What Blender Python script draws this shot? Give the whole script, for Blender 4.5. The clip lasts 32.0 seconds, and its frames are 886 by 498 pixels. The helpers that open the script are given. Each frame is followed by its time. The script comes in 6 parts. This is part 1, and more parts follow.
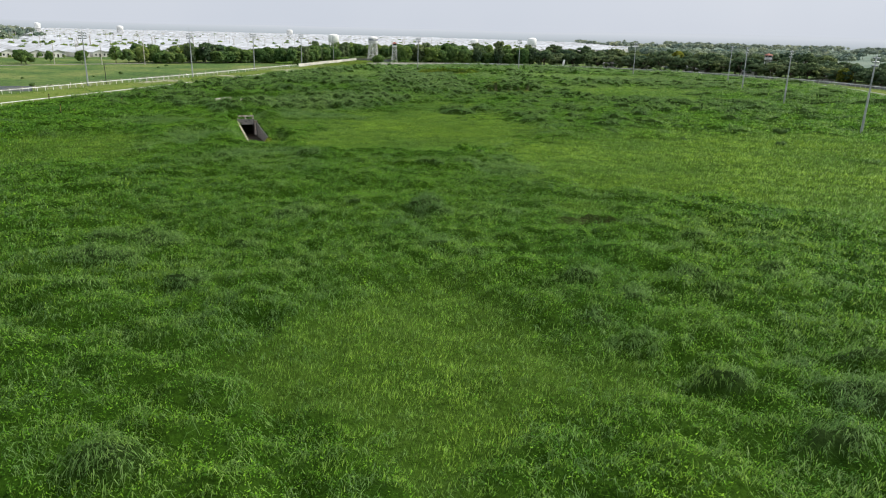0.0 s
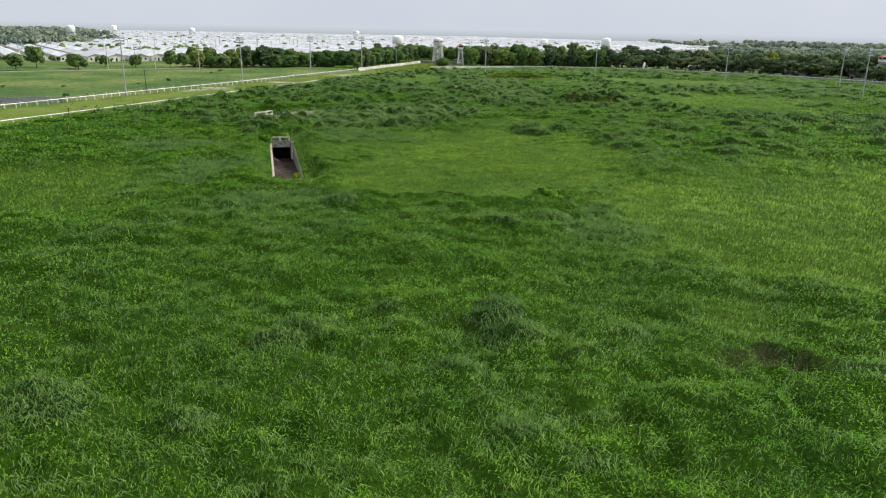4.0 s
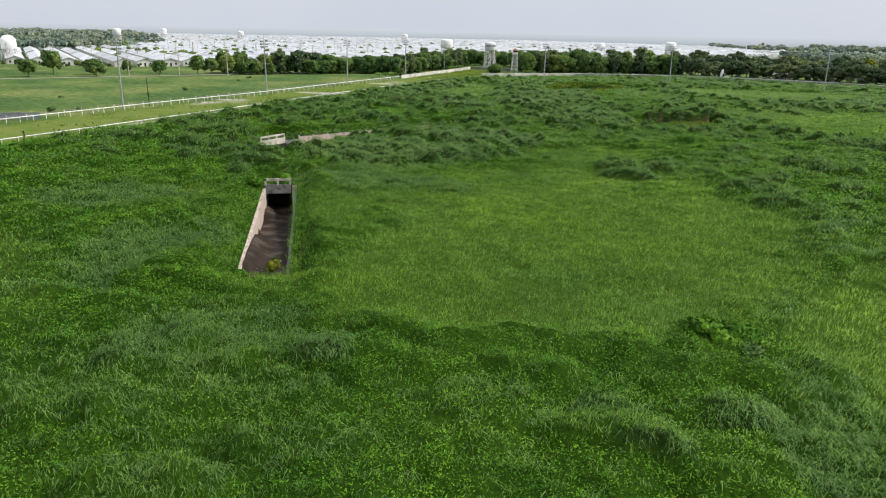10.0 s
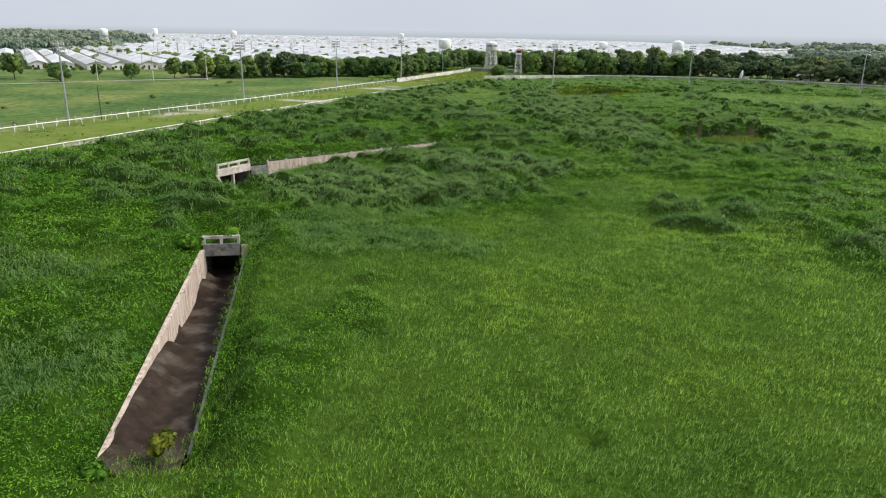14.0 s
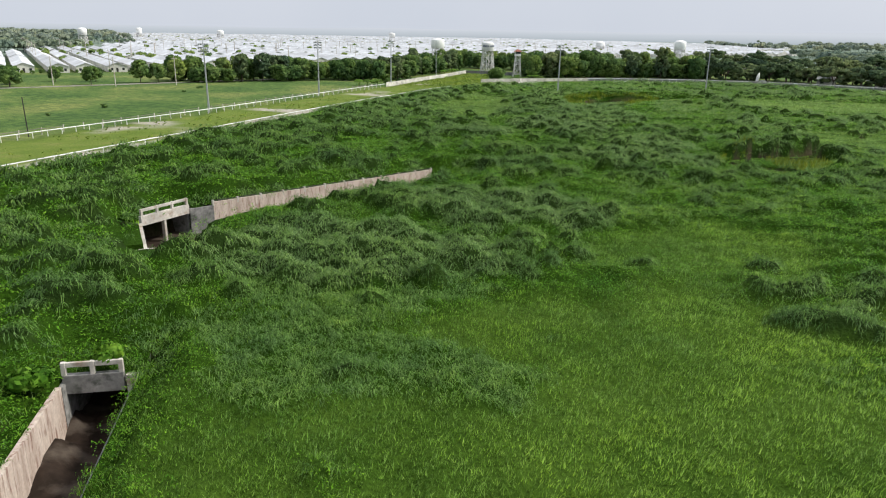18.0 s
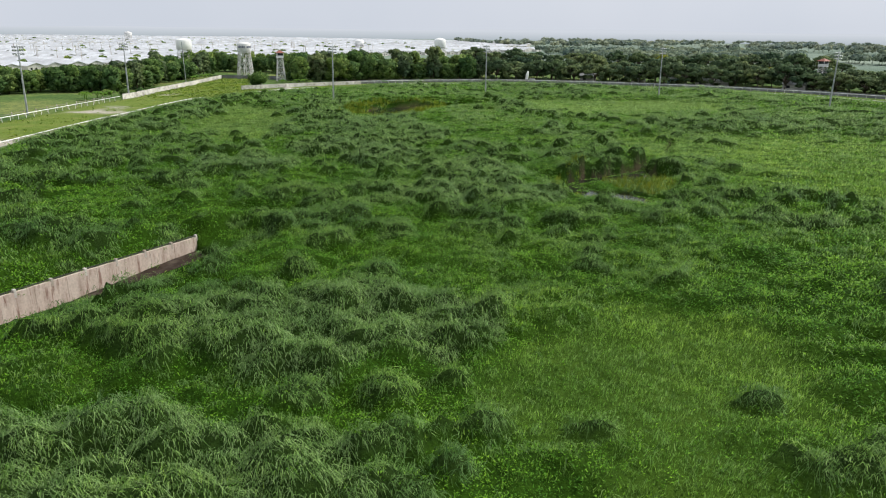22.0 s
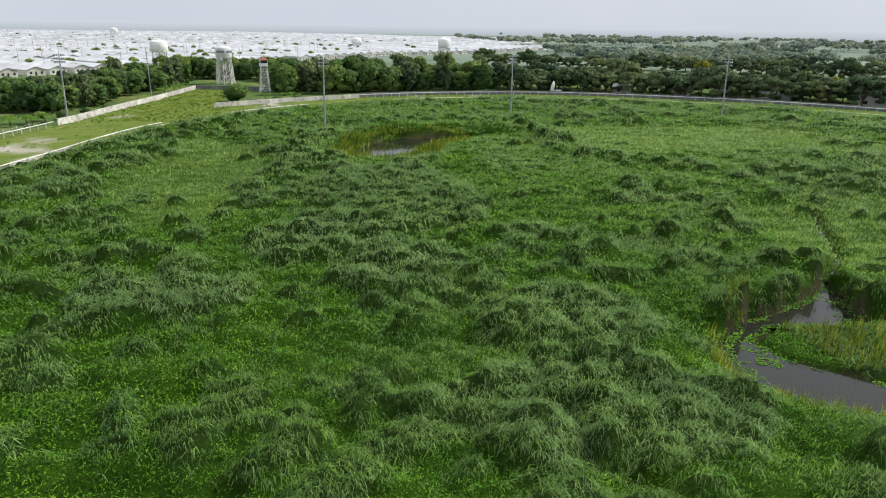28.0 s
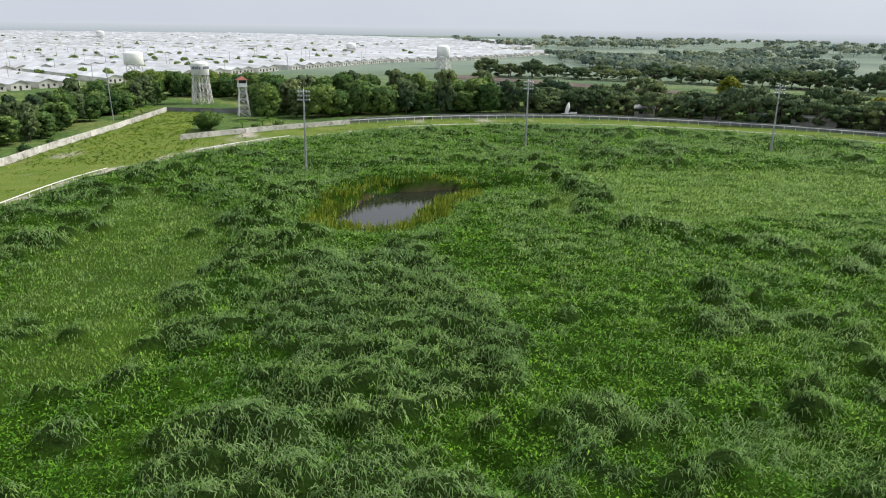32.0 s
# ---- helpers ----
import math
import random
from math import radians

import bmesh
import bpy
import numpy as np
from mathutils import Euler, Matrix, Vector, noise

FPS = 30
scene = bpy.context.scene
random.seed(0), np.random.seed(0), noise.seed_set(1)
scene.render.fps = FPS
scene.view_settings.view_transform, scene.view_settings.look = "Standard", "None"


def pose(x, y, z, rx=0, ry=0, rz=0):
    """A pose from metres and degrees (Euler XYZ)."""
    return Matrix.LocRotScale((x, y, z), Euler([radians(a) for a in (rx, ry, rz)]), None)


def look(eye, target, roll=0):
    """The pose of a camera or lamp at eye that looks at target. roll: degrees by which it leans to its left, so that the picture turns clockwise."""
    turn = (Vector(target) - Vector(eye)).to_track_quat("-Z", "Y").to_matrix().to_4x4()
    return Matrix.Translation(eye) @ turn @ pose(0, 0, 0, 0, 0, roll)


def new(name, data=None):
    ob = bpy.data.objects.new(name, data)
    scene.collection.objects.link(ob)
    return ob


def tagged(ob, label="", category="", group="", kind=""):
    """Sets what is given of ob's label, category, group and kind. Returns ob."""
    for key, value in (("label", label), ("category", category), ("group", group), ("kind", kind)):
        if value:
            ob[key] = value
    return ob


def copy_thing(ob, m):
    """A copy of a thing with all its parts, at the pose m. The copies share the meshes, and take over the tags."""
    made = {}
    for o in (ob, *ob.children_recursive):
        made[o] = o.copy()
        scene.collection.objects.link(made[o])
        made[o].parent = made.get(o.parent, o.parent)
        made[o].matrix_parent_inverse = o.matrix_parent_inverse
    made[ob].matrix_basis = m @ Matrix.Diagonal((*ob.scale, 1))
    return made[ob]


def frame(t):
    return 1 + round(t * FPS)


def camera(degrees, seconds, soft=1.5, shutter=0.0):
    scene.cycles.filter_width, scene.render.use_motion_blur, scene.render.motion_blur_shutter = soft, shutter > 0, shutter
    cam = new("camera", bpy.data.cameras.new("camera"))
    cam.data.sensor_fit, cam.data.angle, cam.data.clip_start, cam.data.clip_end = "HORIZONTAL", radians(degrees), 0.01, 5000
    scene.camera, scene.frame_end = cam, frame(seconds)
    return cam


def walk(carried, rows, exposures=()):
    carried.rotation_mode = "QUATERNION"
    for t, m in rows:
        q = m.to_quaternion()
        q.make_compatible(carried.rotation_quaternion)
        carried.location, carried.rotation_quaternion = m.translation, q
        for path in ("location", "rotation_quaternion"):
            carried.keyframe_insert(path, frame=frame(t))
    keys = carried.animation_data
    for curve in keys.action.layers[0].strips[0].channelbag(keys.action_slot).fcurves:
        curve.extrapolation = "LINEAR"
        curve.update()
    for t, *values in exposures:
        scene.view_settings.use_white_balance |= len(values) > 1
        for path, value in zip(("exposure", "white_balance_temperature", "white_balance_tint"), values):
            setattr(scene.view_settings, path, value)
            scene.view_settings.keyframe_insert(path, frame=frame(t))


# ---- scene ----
cam = camera(64.8, 32.0, soft=1.1)
METRES, EYE, TILT, LEAN, TURN = 243.9, 20.0, 0.0, 0.0, 0.0
ROWS = [
    (0.0, 0.0, 0.0, 0.0, 0.45, -17.2, -1.45),
    (0.5, -0.0007, 0.0146, 0.0003, 0.45, -17.2, -1.43),
    (1.0, -0.0015, 0.0297, 0.0006, 0.46, -17.21, -1.39),
    (1.5, -0.0023, 0.0452, 0.001, 0.48, -17.22, -1.39),
    (2.0, -0.003, 0.0611, 0.0014, 0.5, -17.22, -1.38),
    (2.5, -0.0041, 0.0772, 0.0019, 0.88, -17.22, -1.3),
    (3.0, -0.0049, 0.0933, 0.0023, 4.18, -17.31, -1.04),
    (3.5, -0.0055, 0.1089, 0.0029, 5.11, -17.34, -1.04),
    (4.0, -0.007, 0.1241, 0.0034, 5.73, -17.34, -1.1),
    (4.5, -0.0078, 0.1391, 0.0038, 9.08, -17.39, -1.03),
    (6.5, -0.0146, 0.1951, 0.0042, 9.77, -17.26, -1.2),
    (7.0, -0.0167, 0.2085, 0.0041, 9.75, -17.22, -1.22),
    (7.5, -0.0189, 0.2219, 0.0039, 9.71, -17.18, -1.2),
    (8.0, -0.0213, 0.2352, 0.0037, 9.69, -17.17, -1.19),
    (8.5, -0.0237, 0.2486, 0.0034, 9.67, -17.15, -1.16),
    (9.0, -0.0262, 0.2622, 0.0032, 9.67, -17.14, -1.15),
    (9.5, -0.0289, 0.2761, 0.0029, 9.63, -17.14, -1.16),
    (10.0, -0.0315, 0.2901, 0.0027, 9.62, -17.15, -1.15),
    (10.5, -0.0343, 0.3042, 0.0027, 9.59, -17.15, -1.12),
    (11.0, -0.037, 0.3183, 0.0028, 9.57, -17.17, -1.1),
    (11.5, -0.0399, 0.3326, 0.0029, 9.54, -17.18, -1.07),
    (12.0, -0.0427, 0.3468, 0.003, 9.5, -17.2, -1.03),
    (12.5, -0.0456, 0.3611, 0.0031, 9.47, -17.2, -0.99),
    (13.0, -0.0484, 0.3753, 0.0033, 9.43, -17.21, -0.94),
    (13.5, -0.0513, 0.3894, 0.0034, 9.4, -17.21, -0.93),
    (14.0, -0.0541, 0.4033, 0.0036, 9.38, -17.23, -0.95),
    (14.5, -0.0569, 0.4172, 0.0037, 9.34, -17.23, -0.93),
    (16.5, -0.0681, 0.4736, 0.0036, 9.23, -17.22, -0.86),
    (17.0, -0.071, 0.4879, 0.0036, 8.73, -17.22, -0.93),
    (17.5, -0.0738, 0.5015, 0.0036, 8.71, -17.24, -0.94),
    (18.0, -0.0768, 0.5165, 0.0037, 8.7, -17.26, -0.95),
    (18.5, -0.0798, 0.5318, 0.0038, 8.67, -17.28, -0.92),
    (19.0, -0.0829, 0.5475, 0.0039, 8.64, -17.31, -0.9),
    (19.5, -0.086, 0.5634, 0.0042, 8.63, -17.34, -0.92),
    (20.0, -0.0888, 0.5795, 0.0044, 8.26, -17.35, -0.97),
    (20.5, -0.0909, 0.5957, 0.0048, -4.48, -17.08, -1.45),
    (21.0, -0.0952, 0.6122, 0.0052, -8.48, -17.07, -1.21),
    (21.5, -0.0968, 0.6288, 0.0056, -9.82, -17.1, -0.9),
    (22.0, -0.0983, 0.6455, 0.0062, -10.54, -17.17, -0.67),
    (22.5, -0.0988, 0.6623, 0.0066, -10.59, -17.21, -0.53),
    (23.0, -0.0989, 0.6792, 0.007, -10.62, -17.28, -0.45),
    (23.5, -0.0984, 0.6963, 0.0077, -10.64, -17.34, -0.39),
    (24.0, -0.0975, 0.7135, 0.01, -10.6, -17.41, -0.49),
    (24.5, -0.0965, 0.7306, 0.0122, -10.61, -17.44, -0.57),
    (25.0, -0.0953, 0.7475, 0.0128, -10.62, -17.45, -0.56),
    (25.5, -0.0938, 0.7644, 0.0129, -10.62, -17.48, -0.6),
    (27.5, -0.0868, 0.833, 0.0185, -10.72, -17.57, -0.75),
    (28.0, -0.0848, 0.8502, 0.0204, -10.76, -17.59, -0.78),
    (28.5, -0.0826, 0.8674, 0.0227, -10.79, -17.63, -0.84),
    (29.0, -0.0804, 0.8845, 0.025, -10.78, -17.63, -0.93),
    (29.5, -0.0781, 0.9016, 0.0273, -10.8, -17.64, -0.99),
    (30.0, -0.076, 0.9188, 0.0296, -10.83, -17.64, -1.03),
    (30.5, -0.0738, 0.936, 0.0323, -10.88, -17.65, -1.02),
    (31.0, -0.0715, 0.9531, 0.0354, -10.93, -17.64, -0.96),
    (31.5, -0.0692, 0.9701, 0.0386, -10.98, -17.63, -0.89),
    (32.0, -0.067, 0.9871, 0.0419, -11.04, -17.63, -0.86),
]
walk(cam, [(t, pose(0, 0, EYE, TILT, LEAN, TURN) @ pose(METRES * x, METRES * y, METRES * z, 90 + pitch, roll, yaw)) for t, x, y, z, yaw, pitch, roll in ROWS])
BLADES = 41.0  # per square metre where the flight passes nearest

# ---- light ----
SUN_AZ, SUN_EL = radians(78), radians(46)
world = bpy.data.worlds.new("overcast_sky")
scene.world = world
world.use_nodes = True
wn, wl = world.node_tree.nodes, world.node_tree.links
wn.clear()
w_out, w_bg = wn.new("ShaderNodeOutputWorld"), wn.new("ShaderNodeBackground")
w_sky, w_sat, w_mix = wn.new("ShaderNodeTexSky"), wn.new("ShaderNodeHueSaturation"), wn.new("ShaderNodeMix")
w_sky.sky_type, w_sky.sun_disc = "NISHITA", False
w_sky.sun_elevation, w_sky.sun_rotation = SUN_EL, SUN_AZ
w_sky.air_density, w_sky.dust_density, w_sky.ozone_density = 1.0, 4.0, 1.0
w_sat.inputs["Saturation"].default_value = 0.35
w_sat.inputs["Value"].default_value = 1.0
w_tc, w_noise, w_ramp = wn.new("ShaderNodeTexCoord"), wn.new("ShaderNodeTexNoise"), wn.new("ShaderNodeValToRGB")
w_noise.inputs["Scale"].default_value = 2.2
w_noise.inputs["Detail"].default_value = 5.0
w_ramp.color_ramp.elements[0].position, w_ramp.color_ramp.elements[0].color = 0.3, (6.9, 7.45, 8.45, 1)
w_ramp.color_ramp.elements[1].position, w_ramp.color_ramp.elements[1].color = 0.7, (7.8, 8.2, 9.05, 1)
w_mix.data_type = "RGBA"
w_mix.inputs["Factor"].default_value = 0.85
wl.new(w_tc.outputs["Generated"], w_noise.inputs["Vector"])
wl.new(w_noise.outputs["Fac"], w_ramp.inputs["Fac"])
wl.new(w_sky.outputs["Color"], w_sat.inputs["Color"])
wl.new(w_sat.outputs["Color"], w_mix.inputs["A"])
wl.new(w_ramp.outputs["Color"], w_mix.inputs["B"])
wl.new(w_mix.outputs["Result"], w_bg.inputs["Color"])
w_bg.inputs["Strength"].default_value = 0.1
wl.new(w_bg.outputs["Background"], w_out.inputs["Surface"])

sun = new("sun", bpy.data.lights.new("sun", "SUN"))
sun.data.energy, sun.data.angle, sun.data.color = 4.0, radians(9), (1.0, 0.96, 0.88)
sun_way = Vector((math.sin(SUN_AZ) * math.cos(SUN_EL), math.cos(SUN_AZ) * math.cos(SUN_EL), math.sin(SUN_EL)))
sun.matrix_world = look(sun_way * 100, (0, 0, 0))

# ---- materials ----


def principled(name, rough=0.8, metal=0.0):
    m = bpy.data.materials.new(name)
    m.use_nodes = True
    b = m.node_tree.nodes["Principled BSDF"]
    b.inputs["Roughness"].default_value, b.inputs["Metallic"].default_value = rough, metal
    return m, b, m.node_tree.nodes, m.node_tree.links


def noise_ramp(nodes, links, scale, stops, detail=5.0, vector=None, rough=0.55):
    n, r = nodes.new("ShaderNodeTexNoise"), nodes.new("ShaderNodeValToRGB")
    n.inputs["Scale"].default_value, n.inputs["Detail"].default_value, n.inputs["Roughness"].default_value = scale, detail, rough
    if vector is None:
        geo = nodes.new("ShaderNodeNewGeometry")
        vector = geo.outputs["Position"]
    links.new(vector, n.inputs["Vector"])
    links.new(n.outputs["Fac"], r.inputs["Fac"])
    while len(r.color_ramp.elements) < len(stops):
        r.color_ramp.elements.new(0.5)
    for e, (p, c) in zip(r.color_ramp.elements, stops):
        e.position, e.color = p, (*c, 1)
    return r.outputs["Color"], n.outputs["Fac"]


def mixed(nodes, links, a, b, fac, mode="MIX"):
    m = nodes.new("ShaderNodeMix")
    m.data_type, m.blend_type = "RGBA", mode
    for key, v in (("A", a), ("B", b), ("Factor", fac)):
        if hasattr(v, "links"):
            links.new(v, m.inputs[key])
        elif key == "Factor":
            m.inputs[key].default_value = v
        else:
            m.inputs[key].default_value = (*v, 1)
    return m.outputs["Result"]


def relief(nodes, links, bsdf, height, strength, distance):
    b = nodes.new("ShaderNodeBump")
    b.inputs["Strength"].default_value, b.inputs["Distance"].default_value = strength, distance
    links.new(height, b.inputs["Height"])
    links.new(b.outputs["Normal"], bsdf.inputs["Normal"])


def surface(name, dark, light, fine, coarse, rough=0.8, metal=0.0, stain=None, bump=0.3, depth=0.01, vary=0.0, pieces=False):
    """A worn surface: two colours mixed by a fine and a coarse noise, with optional stain colour."""
    m, b, n, l = principled(name, rough, metal)
    c1, f1 = noise_ramp(n, l, fine, [(0.3, dark), (0.7, light)])
    c2, f2 = noise_ramp(n, l, coarse, [(0.35, (0.72, 0.72, 0.72)), (0.65, (1.1, 1.1, 1.1))])
    col = mixed(n, l, c1, c2, 1.0, "MULTIPLY")
    if stain:
        s, f3 = noise_ramp(n, l, coarse * 2.7, [(0.5, (0, 0, 0)), (0.68, (1, 1, 1))])
        col = mixed(n, l, col, stain, s)
    if vary:
        info, hsv = n.new("ShaderNodeObjectInfo"), n.new("ShaderNodeHueSaturation")
        mr = n.new("ShaderNodeMapRange")
        mr.inputs["To Min"].default_value, mr.inputs["To Max"].default_value = 1 - vary, 1 + vary
        src = info.outputs["Random"]
        if pieces:
            src = n.new("ShaderNodeNewGeometry").outputs["Random Per Island"]
        l.new(src, mr.inputs["Value"])
        l.new(mr.outputs["Result"], hsv.inputs["Value"])
        l.new(col, hsv.inputs["Color"])
        col = hsv.outputs["Color"]
    l.new(col, b.inputs["Base Color"])
    relief(n, l, b, f1, bump, depth)
    return m


def foliage(name, dark, mid, light, patch, through_light=0.30, rough=0.6, tip=None, each=0.0, gloss=0.04):
    """Leaves: colour by leaf (island) and by patch in the place; some light passes through."""
    m, b, n, l = principled(name, rough)
    geo, r = n.new("ShaderNodeNewGeometry"), n.new("ShaderNodeValToRGB")
    r.color_ramp.elements.new(0.5)
    for e, (p, c) in zip(r.color_ramp.elements, ((0.0, dark), (0.5, mid), (1.0, light))):
        e.position, e.color = p, (*c, 1)
    l.new(geo.outputs["Random Per Island"], r.inputs["Fac"])
    c2, f2 = noise_ramp(n, l, patch, [(0.3, (0.60, 0.72, 0.74)), (0.7, (1.32, 1.20, 0.88))], 3.0)
    c3, f3 = noise_ramp(n, l, patch * 6, [(0.3, (0.72, 0.76, 0.85)), (0.7, (1.22, 1.17, 0.98))], 3.0)
    col = mixed(n, l, mixed(n, l, r.outputs["Color"], c2, 1.0, "MULTIPLY"), c3, 1.0, "MULTIPLY")
    if each:
        info, hsv, mr = n.new("ShaderNodeObjectInfo"), n.new("ShaderNodeHueSaturation"), n.new("ShaderNodeMapRange")
        mr.inputs["To Min"].default_value, mr.inputs["To Max"].default_value = 1 - each, 1 + each
        l.new(info.outputs["Random"], mr.inputs["Value"])
        l.new(mr.outputs["Result"], hsv.inputs["Value"])
        mh = n.new("ShaderNodeMapRange")
        mh.inputs["To Min"].default_value, mh.inputs["To Max"].default_value = 0.515, 0.475
        l.new(info.outputs["Random"], mh.inputs["Value"])
        l.new(mh.outputs["Result"], hsv.inputs["Hue"])
        l.new(col, hsv.inputs["Color"])
        col = hsv.outputs["Color"]
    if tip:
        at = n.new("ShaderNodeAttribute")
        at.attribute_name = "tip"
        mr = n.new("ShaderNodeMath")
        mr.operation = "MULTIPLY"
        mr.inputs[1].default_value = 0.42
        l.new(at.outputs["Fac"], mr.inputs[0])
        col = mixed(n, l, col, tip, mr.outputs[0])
    l.new(col, b.inputs["Base Color"])
    b.inputs["Specular IOR Level"].default_value = gloss
    tr, mx = n.new("ShaderNodeBsdfTranslucent"), n.new("ShaderNodeMixShader")
    l.new(col, tr.inputs["Color"])
    mx.inputs["Fac"].default_value = through_light
    l.new(b.outputs["BSDF"], mx.inputs[1])
    l.new(tr.outputs["BSDF"], mx.inputs[2])
    l.new(mx.outputs["Shader"], n["Material Output"].inputs["Surface"])
    return m


M_TALL = foliage("tall_grass", (0.046, 0.126, 0.020), (0.106, 0.238, 0.042), (0.205, 0.360, 0.096), 0.11, tip=(0.36, 0.50, 0.22), gloss=0.16, rough=0.5)
M_MEADOW = foliage("meadow_grass", (0.088, 0.208, 0.016), (0.166, 0.342, 0.030), (0.270, 0.455, 0.064), 0.045, tip=(0.37, 0.51, 0.20), gloss=0.14, rough=0.55)
M_WEED = foliage("creeping_weed", (0.042, 0.138, 0.009), (0.112, 0.285, 0.021), (0.202, 0.405, 0.040), 0.13, gloss=0.12, rough=0.55)
M_REED = foliage("yellowing_reed", (0.11, 0.19, 0.02), (0.20, 0.28, 0.035), (0.33, 0.36, 0.07), 0.3)
M_DRY = foliage("thin_track_grass", (0.13, 0.22, 0.03), (0.18, 0.28, 0.045), (0.25, 0.32, 0.08), 0.1)
M_LEAF = foliage("mango_leaves", (0.078, 0.150, 0.052), (0.135, 0.232, 0.080), (0.21, 0.315, 0.118), 0.06, each=0.3)
M_LEAF2 = foliage("rain_tree_leaves", (0.075, 0.125, 0.070), (0.120, 0.182, 0.105), (0.175, 0.240, 0.140), 0.05, each=0.25)
# distance haze put into leaf colours: paler and bluer the farther the trees
M_FARLEAF = foliage("hazed_far_leaves", (0.21, 0.255, 0.245), (0.27, 0.325, 0.305), (0.33, 0.38, 0.36), 0.02)
M_MIDLEAF = foliage("half_hazed_leaves", (0.150, 0.205, 0.182), (0.205, 0.265, 0.238), (0.260, 0.322, 0.288), 0.03)
M_BUSH = foliage("bush_leaves", (0.045, 0.130, 0.014), (0.090, 0.215, 0.026), (0.160, 0.310, 0.050), 0.3)
M_LEAF3 = foliage("yellow_green_leaves", (0.12, 0.15, 0.025), (0.19, 0.22, 0.035), (0.28, 0.29, 0.06), 0.2)
M_BANANA = foliage("banana_leaves", (0.07, 0.15, 0.025), (0.11, 0.21, 0.035), (0.16, 0.26, 0.06), 0.3)
M_BARK = surface("bark", (0.07, 0.05, 0.035), (0.16, 0.13, 0.1), 6.0, 0.8, 0.9, bump=0.6, depth=0.03)
M_CONC = surface("weathered_concrete", (0.46, 0.43, 0.38), (0.64, 0.60, 0.54), 3.0, 0.35, 0.88, stain=(0.32, 0.25, 0.19), bump=0.4, depth=0.01, vary=0.06)
M_CONCD = surface("dark_blotched_concrete", (0.17, 0.165, 0.16), (0.33, 0.32, 0.30), 2.5, 0.5, 0.9, stain=(0.07, 0.075, 0.06), bump=0.4, depth=0.01)
M_STREAK, sb, sn, sl2 = principled("streaked_retaining_wall", 0.9)
s_geo, s_map = sn.new("ShaderNodeNewGeometry"), sn.new("ShaderNodeMapping")
s_map.inputs["Scale"].default_value = (1.0, 1.0, 0.16)
sl2.new(s_geo.outputs["Position"], s_map.inputs["Vector"])
s_a, s_f = noise_ramp(sn, sl2, 1.6, [(0.25, (0.36, 0.27, 0.22)), (0.5, (0.56, 0.46, 0.39)), (0.75, (0.70, 0.62, 0.54))], 6.0, s_map.outputs["Vector"])
s_b, _f = noise_ramp(sn, sl2, 3.2, [(0.52, (1, 1, 1)), (0.68, (0.42, 0.30, 0.27))], 5.0, s_map.outputs["Vector"])
s_c, _f = noise_ramp(sn, sl2, 5.0, [(0.3, (0.85, 0.85, 0.85)), (0.7, (1.1, 1.1, 1.1))], 6.0)
sl2.new(mixed(sn, sl2, mixed(sn, sl2, s_a, s_b, 1.0, "MULTIPLY"), s_c, 1.0, "MULTIPLY"), sb.inputs["Base Color"])
relief(sn, sl2, sb, s_f, 0.4, 0.02)
M_MUD = surface("wet_silt", (0.020, 0.014, 0.010), (0.046, 0.032, 0.024), 1.2, 0.2, 0.75, stain=(0.085, 0.068, 0.054), bump=0.6, depth=0.06)
M_MUD.node_tree.nodes["Principled BSDF"].inputs["Specular IOR Level"].default_value = 0.08
M_WHITE = surface("chalky_white_paint", (0.80, 0.80, 0.78), (0.90, 0.90, 0.88), 5.0, 0.1, 0.6, bump=0.1, depth=0.003, vary=0.05)
M_WHITEW = surface("stained_whitewash", (0.55, 0.53, 0.49), (0.74, 0.72, 0.68), 3.0, 0.3, 0.85, stain=(0.3, 0.27, 0.23), bump=0.2, depth=0.006, vary=0.12)
M_STEEL = surface("galvanised_steel", (0.36, 0.38, 0.39), (0.52, 0.54, 0.55), 4.0, 0.5, 0.5, 0.6, bump=0.1, depth=0.003)
M_STEELW = surface("white_painted_steel", (0.66, 0.66, 0.65), (0.80, 0.80, 0.79), 2.0, 0.3, 0.5, stain=(0.5, 0.43, 0.36), bump=0.1, depth=0.004)
M_DARK = surface("dark_painted_wood", (0.02, 0.02, 0.018), (0.05, 0.045, 0.04), 9.0, 1.0, 0.7, bump=0.3, depth=0.004)
M_YELLOW = surface("faded_yellow_paint", (0.5, 0.4, 0.07), (0.66, 0.54, 0.13), 7.0, 1.0, 0.6, bump=0.2, depth=0.003)
M_WOOD = surface("grey_weathered_wood", (0.16, 0.14, 0.12), (0.32, 0.29, 0.26), 9.0, 0.9, 0.9, bump=0.5, depth=0.006, vary=0.15)
M_SHEET = surface("grey_metal_sheet", (0.20, 0.21, 0.24), (0.33, 0.345, 0.38), 3.0, 0.4, 0.5, 0.2, bump=0.3, depth=0.01)
M_ROOF = surface("white_metal_roof", (0.56, 0.58, 0.61), (0.72, 0.74, 0.76), 1.2, 0.06, 0.6, stain=(0.52, 0.52, 0.52), bump=0.2, depth=0.02, vary=0.1)
M_ROOFS = surface("mixed_pale_roofs", (0.50, 0.525, 0.56), (0.70, 0.725, 0.75), 1.2, 0.06, 0.6, stain=(0.45, 0.44, 0.43), bump=0.2, depth=0.02, vary=0.22, pieces=True)
M_WALLC = surface("cream_render", (0.55, 0.54, 0.49), (0.72, 0.71, 0.66), 1.5, 0.1, 0.85, bump=0.15, depth=0.01, vary=0.1)
